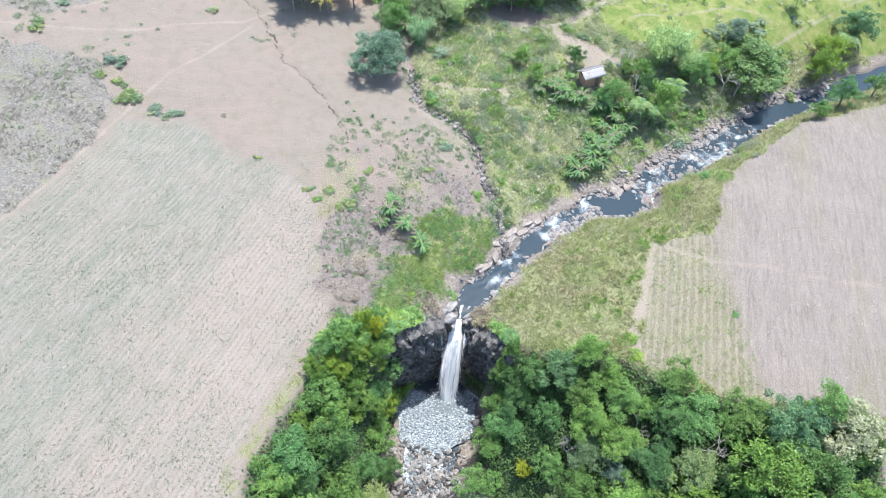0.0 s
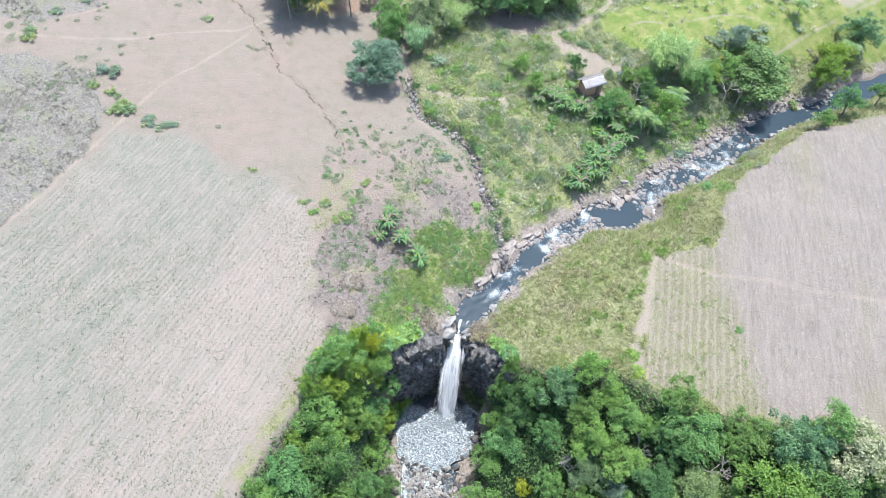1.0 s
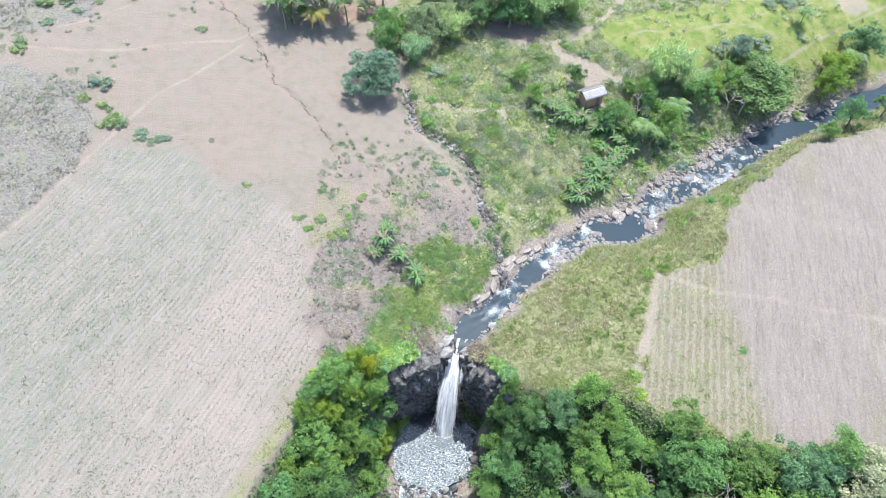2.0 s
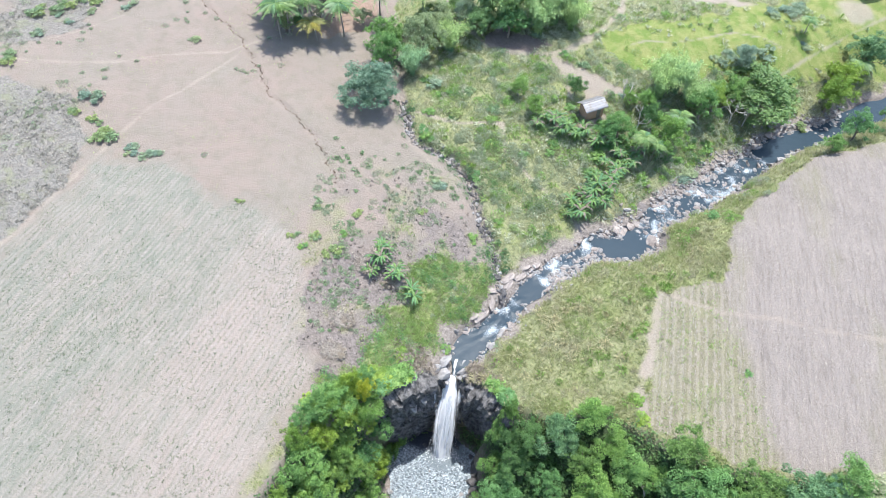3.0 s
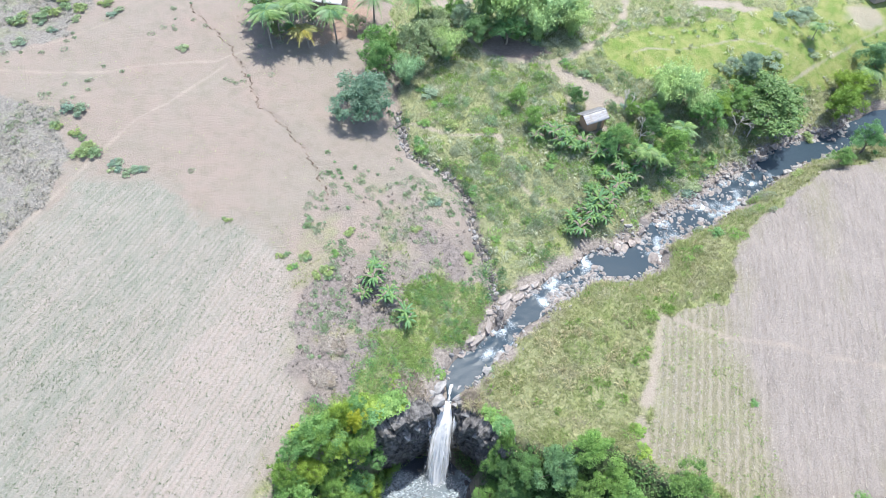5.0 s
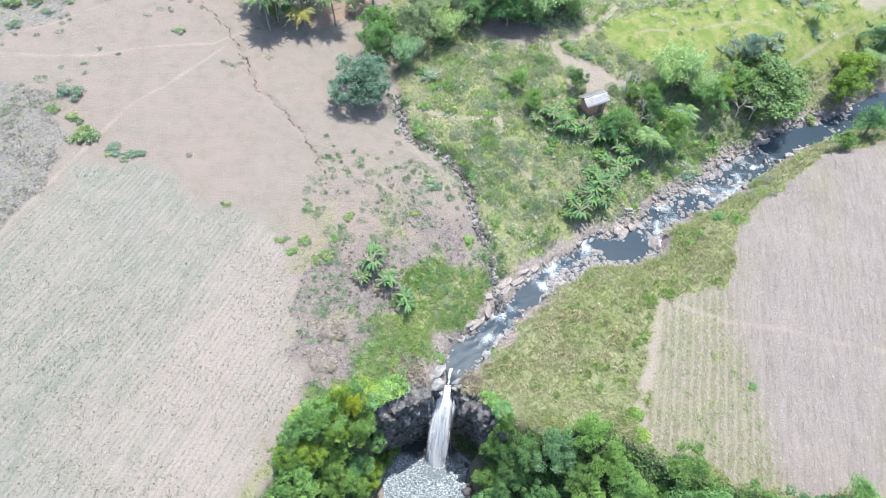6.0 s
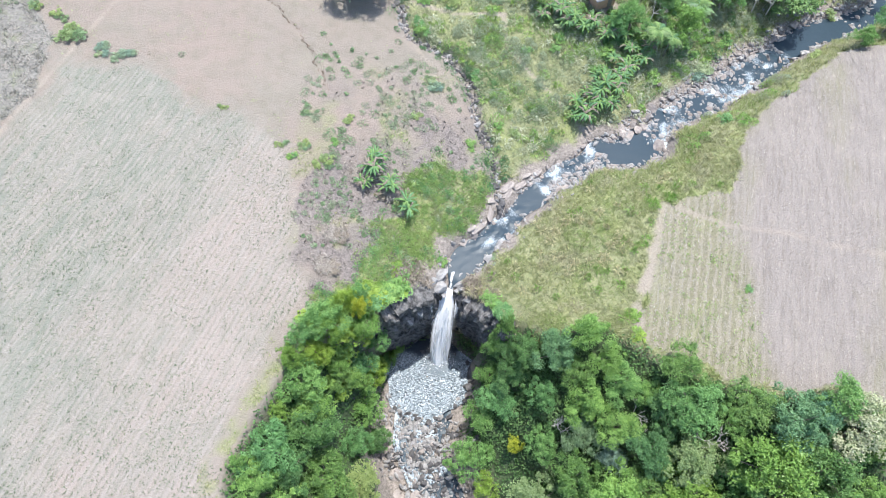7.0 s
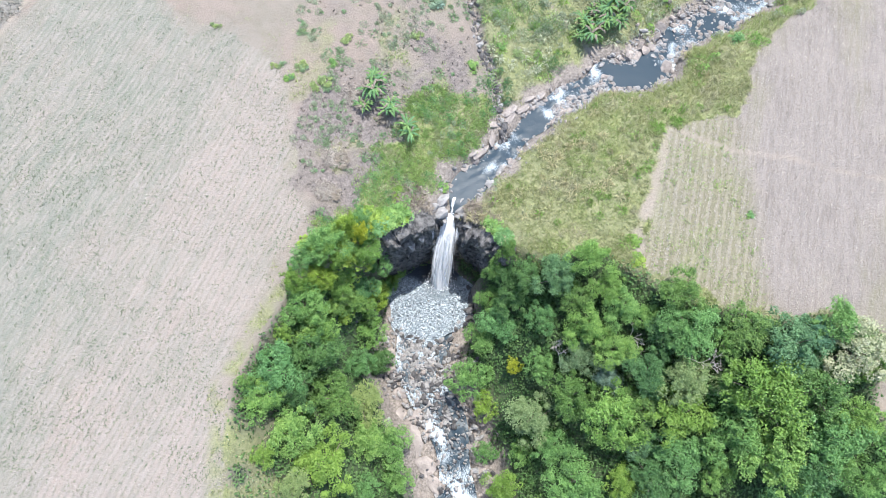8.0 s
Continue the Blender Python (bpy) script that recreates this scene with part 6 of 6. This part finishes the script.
def build_low_bushes():
    """Waist-high weeds in loose clumps, too many to count."""
    beds = (("weed", 251, (4, 82, 60, 124), 0.2, lambda x, y, z: z["grass"] * (1 - z["meadow"]), "pale grey-green weeds in the tall grass", 0.9),
            ("mid", 252, (0, 74, 66, 118), 0.07, lambda x, y, z: z["grass"] * (1 - z["meadow"]) * (np.abs(x - 8) + np.abs(y - 82) < 60), "fresh green bushes in the tall grass", 1.1),
            ("olive", 253, (-20, 56, 10, 94), 0.4, lambda x, y, z: (1 - z["crop"]) * np.clip(wave(x, y, 4, 95) + 0.3, 0, 1), "low green weeds on the rough slope", 0.22),
            ("weed", 254, (-20, 56, 10, 94), 0.5, lambda x, y, z: (1 - z["crop"]) * np.clip(wave(x, y, 5, 96) + 0.4, 0, 1), "low grey-green weeds on the rough slope", 0.2),
            ("weed", 255, (-90, 78, -26, 130), 0.22, lambda x, y, z: (1 - z["crop"]) * np.clip(wave(x, y, 7, 97) + 0.6 * ease(-x, 52, 66) - 0.3, 0, 1), "pale grey-green weeds on the pasture", 0.2),
            ("deep", 257, (2, 76, 66, 122), 0.08, lambda x, y, z: z["grass"] * (1 - z["meadow"]) * np.clip(wave(x, y, 8, 98) + 0.35, 0, 1), "dark green bushes in the tall grass", 1.2),
            ("deep", 258, (-10, 64, 14, 124), 1.1, lambda x, y, z: (span(x, y, GULLY)[0] < 1.7) * np.clip(wave(x, y, 5, 99) + 0.5, 0, 1), "dark green bushes along the stony gully", 0.45),
            ("mid", 259, (-20, 40, 11, 74), 0.7, lambda x, y, z: warped(x, y, THICKET) * np.clip(0.5 + wave(x, y, 3, 106), 0, 1), "fresh green thicket on the bank above the fall", 0.5),
            ("thicket", 260, (-20, 40, 11, 74), 0.9, lambda x, y, z: warped(x, y, THICKET) * np.clip(0.4 + wave(x, y, 4, 107), 0, 1), "yellow-green thicket on the bank above the fall", 0.45),
            ("olive", 256, (30, 112, 110, 146), 0.04, lambda x, y, z: 1 - z["track"], "pale weeds in the meadow", 0.4))
    for mat, seed, box, dense, where, label, tall in beds:
        rng, x, y = scatter(seed, box, dense)
        z = zones(x, y)
        keep = rng.random(len(x)) < where(x, y, z) * (1 - z["rock"]) * (1 - z["wood"]) * (z["track"] < 0.2)
        x, y = x[keep], y[keep]
        per = 46 if tall < 0.6 else 110
        wide = (tall + 0.15) * rng.uniform(0.6, 1.5 if tall > 0.6 else 2.4, len(x))
        a, r = rng.uniform(0, 6.28, (len(x), per)), np.sqrt(rng.random((len(x), per)))
        px, py = (x[:, None] + np.cos(a) * r * wide[:, None]).ravel(), (y[:, None] + np.sin(a) * r * wide[:, None]).ravel()
        up = (tall * rng.uniform(0.6, 1.5, (len(x), 1)) * (1 - 0.75 * r ** 2) * rng.uniform(0.6, 1.1, r.shape)).ravel()
        v, f = leaves(rng, np.stack([px, py, land(px, py) + up], -1), np.tile([[0, -0.1, 0.9]], (len(px), 1)), 0.26, 0.13)
        cover("weeds", v, f, mat, label, "weeds")


for make in (build_low_bushes, build_grass, build_tussocks, build_field_rows, build_weeds, build_crops, build_scrub, build_undergrowth):
    make()

# ---- hut ----
def metal_sheet():
    m = material("corrugated_iron", 0.45)
    a = grain(m, 1.5, 5)
    m.node_tree.nodes["Principled BSDF"].inputs["Metallic"].default_value = 0.3
    return paint(m, blend(m, ramp(m, a, (0.45, (0, 0, 0)), (0.7, (1, 1, 1))), (0.215, 0.22, 0.23), (0.17, 0.15, 0.138)), a, 0.02)


def box(sx, sy, sz, at=(0, 0, 0)):
    v = np.array([(x, y, z) for x in (-0.5, 0.5) for y in (-0.5, 0.5) for z in (-0.5, 0.5)]) * (sx, sy, sz) + at
    return v, np.array([(0, 1, 3, 2), (4, 6, 7, 5), (0, 4, 5, 1), (2, 3, 7, 6), (0, 2, 6, 4), (1, 5, 7, 3)])


def build_hut():
    iron, wood = metal_sheet(), bark_material("weathered_boards", (0.30, 0.17, 0.11), (0.48, 0.30, 0.20))
    t = thing("hut", at_ground(29.3, 103.4, radians(24), 1.1, 0.05), "small wooden hut with a grey iron roof", "hut")
    for sx in (-1.6, 1.6):
        for sy in (-1.1, 1.1):
            part_of("post", *box(0.12, 0.12, 2.4, (sx, sy, 1.1)), wood, t)
    part_of("wall", *box(3.1, 0.08, 1.8, (0, -1.1, 0.95)), wood, t)
    part_of("wall", *box(3.1, 0.08, 2.1, (0, 1.1, 1.1)), wood, t)
    part_of("wall", *box(0.08, 2.1, 1.9, (-1.6, 0, 1.0)), wood, t)
    part_of("wall", *box(0.08, 2.1, 1.9, (1.6, 0, 1.0)), wood, t)
    door = part_of("door", *box(0.75, 0.05, 1.65, (0.7, -1.17, 0.85)), BARK, t, "dark plank door")
    part_of("door_handle", *box(0.04, 0.06, 0.16, (0.42, -1.21, 0.9)), iron, door)
    part_of("ridge_cap", *tube([(-2.2, 0, 3.0), (2.2, 0, 3.0)], [0.09, 0.09], 8), iron, t)
    u, w = np.meshgrid(np.linspace(-2.2, 2.2, 89), np.linspace(0, 1, 6), indexing="ij")
    for sign in (-1, 1):
        Z = 3.0 - 0.85 * w + 0.03 * np.cos(u * 2 * math.pi / 0.2)
        ob = part_of("roof_sheet", np.stack([u, sign * w * 1.65, Z], -1).reshape(-1, 3), grid_faces(89, 6), iron, t, smooth=True)
        mod = ob.modifiers.new("thickness", "SOLIDIFY")
        mod.thickness = 0.02


def build_house(x, y, turn, sx, sy, label):
    """A low farmhouse: plastered walls with openings, and two sheets of roofing on a ridge."""
    white, wall = material("white_roofing", 0.5), material("plaster", 0.9)
    a, b = grain(white, 1.2, 5), grain(wall, 1.5, 5)
    paint(white, blend(white, a, (0.55, 0.56, 0.58), (0.36, 0.36, 0.37)), a, 0.02)
    paint(wall, blend(wall, b, (0.34, 0.27, 0.22), (0.22, 0.18, 0.15)), b, 0.02)
    t = thing("house", at_ground(x, y, turn, 1.0, 0.1), label, "house")
    for sign in (-1, 1):
        part_of("wall", *box(sx, 0.15, 2.4, (0, sign * sy / 2, 1.2)), wall, t)
        part_of("wall", *box(0.15, sy - 0.15, 2.4, (sign * sx / 2, 0, 1.2)), wall, t)
    door = part_of("door", *box(0.9, 0.05, 1.95, (0.4, -sy / 2 - 0.1, 1.0)), BARK, t)
    part_of("door_handle", *box(0.04, 0.06, 0.14, (0.72, -sy / 2 - 0.15, 1.0)), white, door)
    window = part_of("window", *box(0.9, 0.05, 0.9, (-sx / 3, -sy / 2 - 0.1, 1.4)), BARK, t)
    part_of("sill", *box(1.1, 0.14, 0.06, (-sx / 3, -sy / 2 - 0.14, 0.92)), wall, window)
    u, w = np.meshgrid(np.linspace(-sx / 2 - 0.5, sx / 2 + 0.5, 81), np.linspace(0, 1, 6), indexing="ij")
    for sign in (-1, 1):
        Z = 3.5 - 1.1 * w + 0.03 * np.cos(u * 2 * math.pi / 0.25)
        ob = part_of("roof_sheet", np.stack([u, sign * w * (sy / 2 + 0.5), Z], -1).reshape(-1, 3), grid_faces(81, 6), white, t, smooth=True)
        ob.modifiers.new("thickness", "SOLIDIFY").thickness = 0.03


build_hut()
build_house(-21.6, 133.6, radians(-12), 6.5, 4.5, "low farmhouse with a white sheet roof behind palms")
build_house(98.0, 143.0, radians(20), 6.0, 4.5, "low farmhouse with a pale sheet roof beyond the meadow")
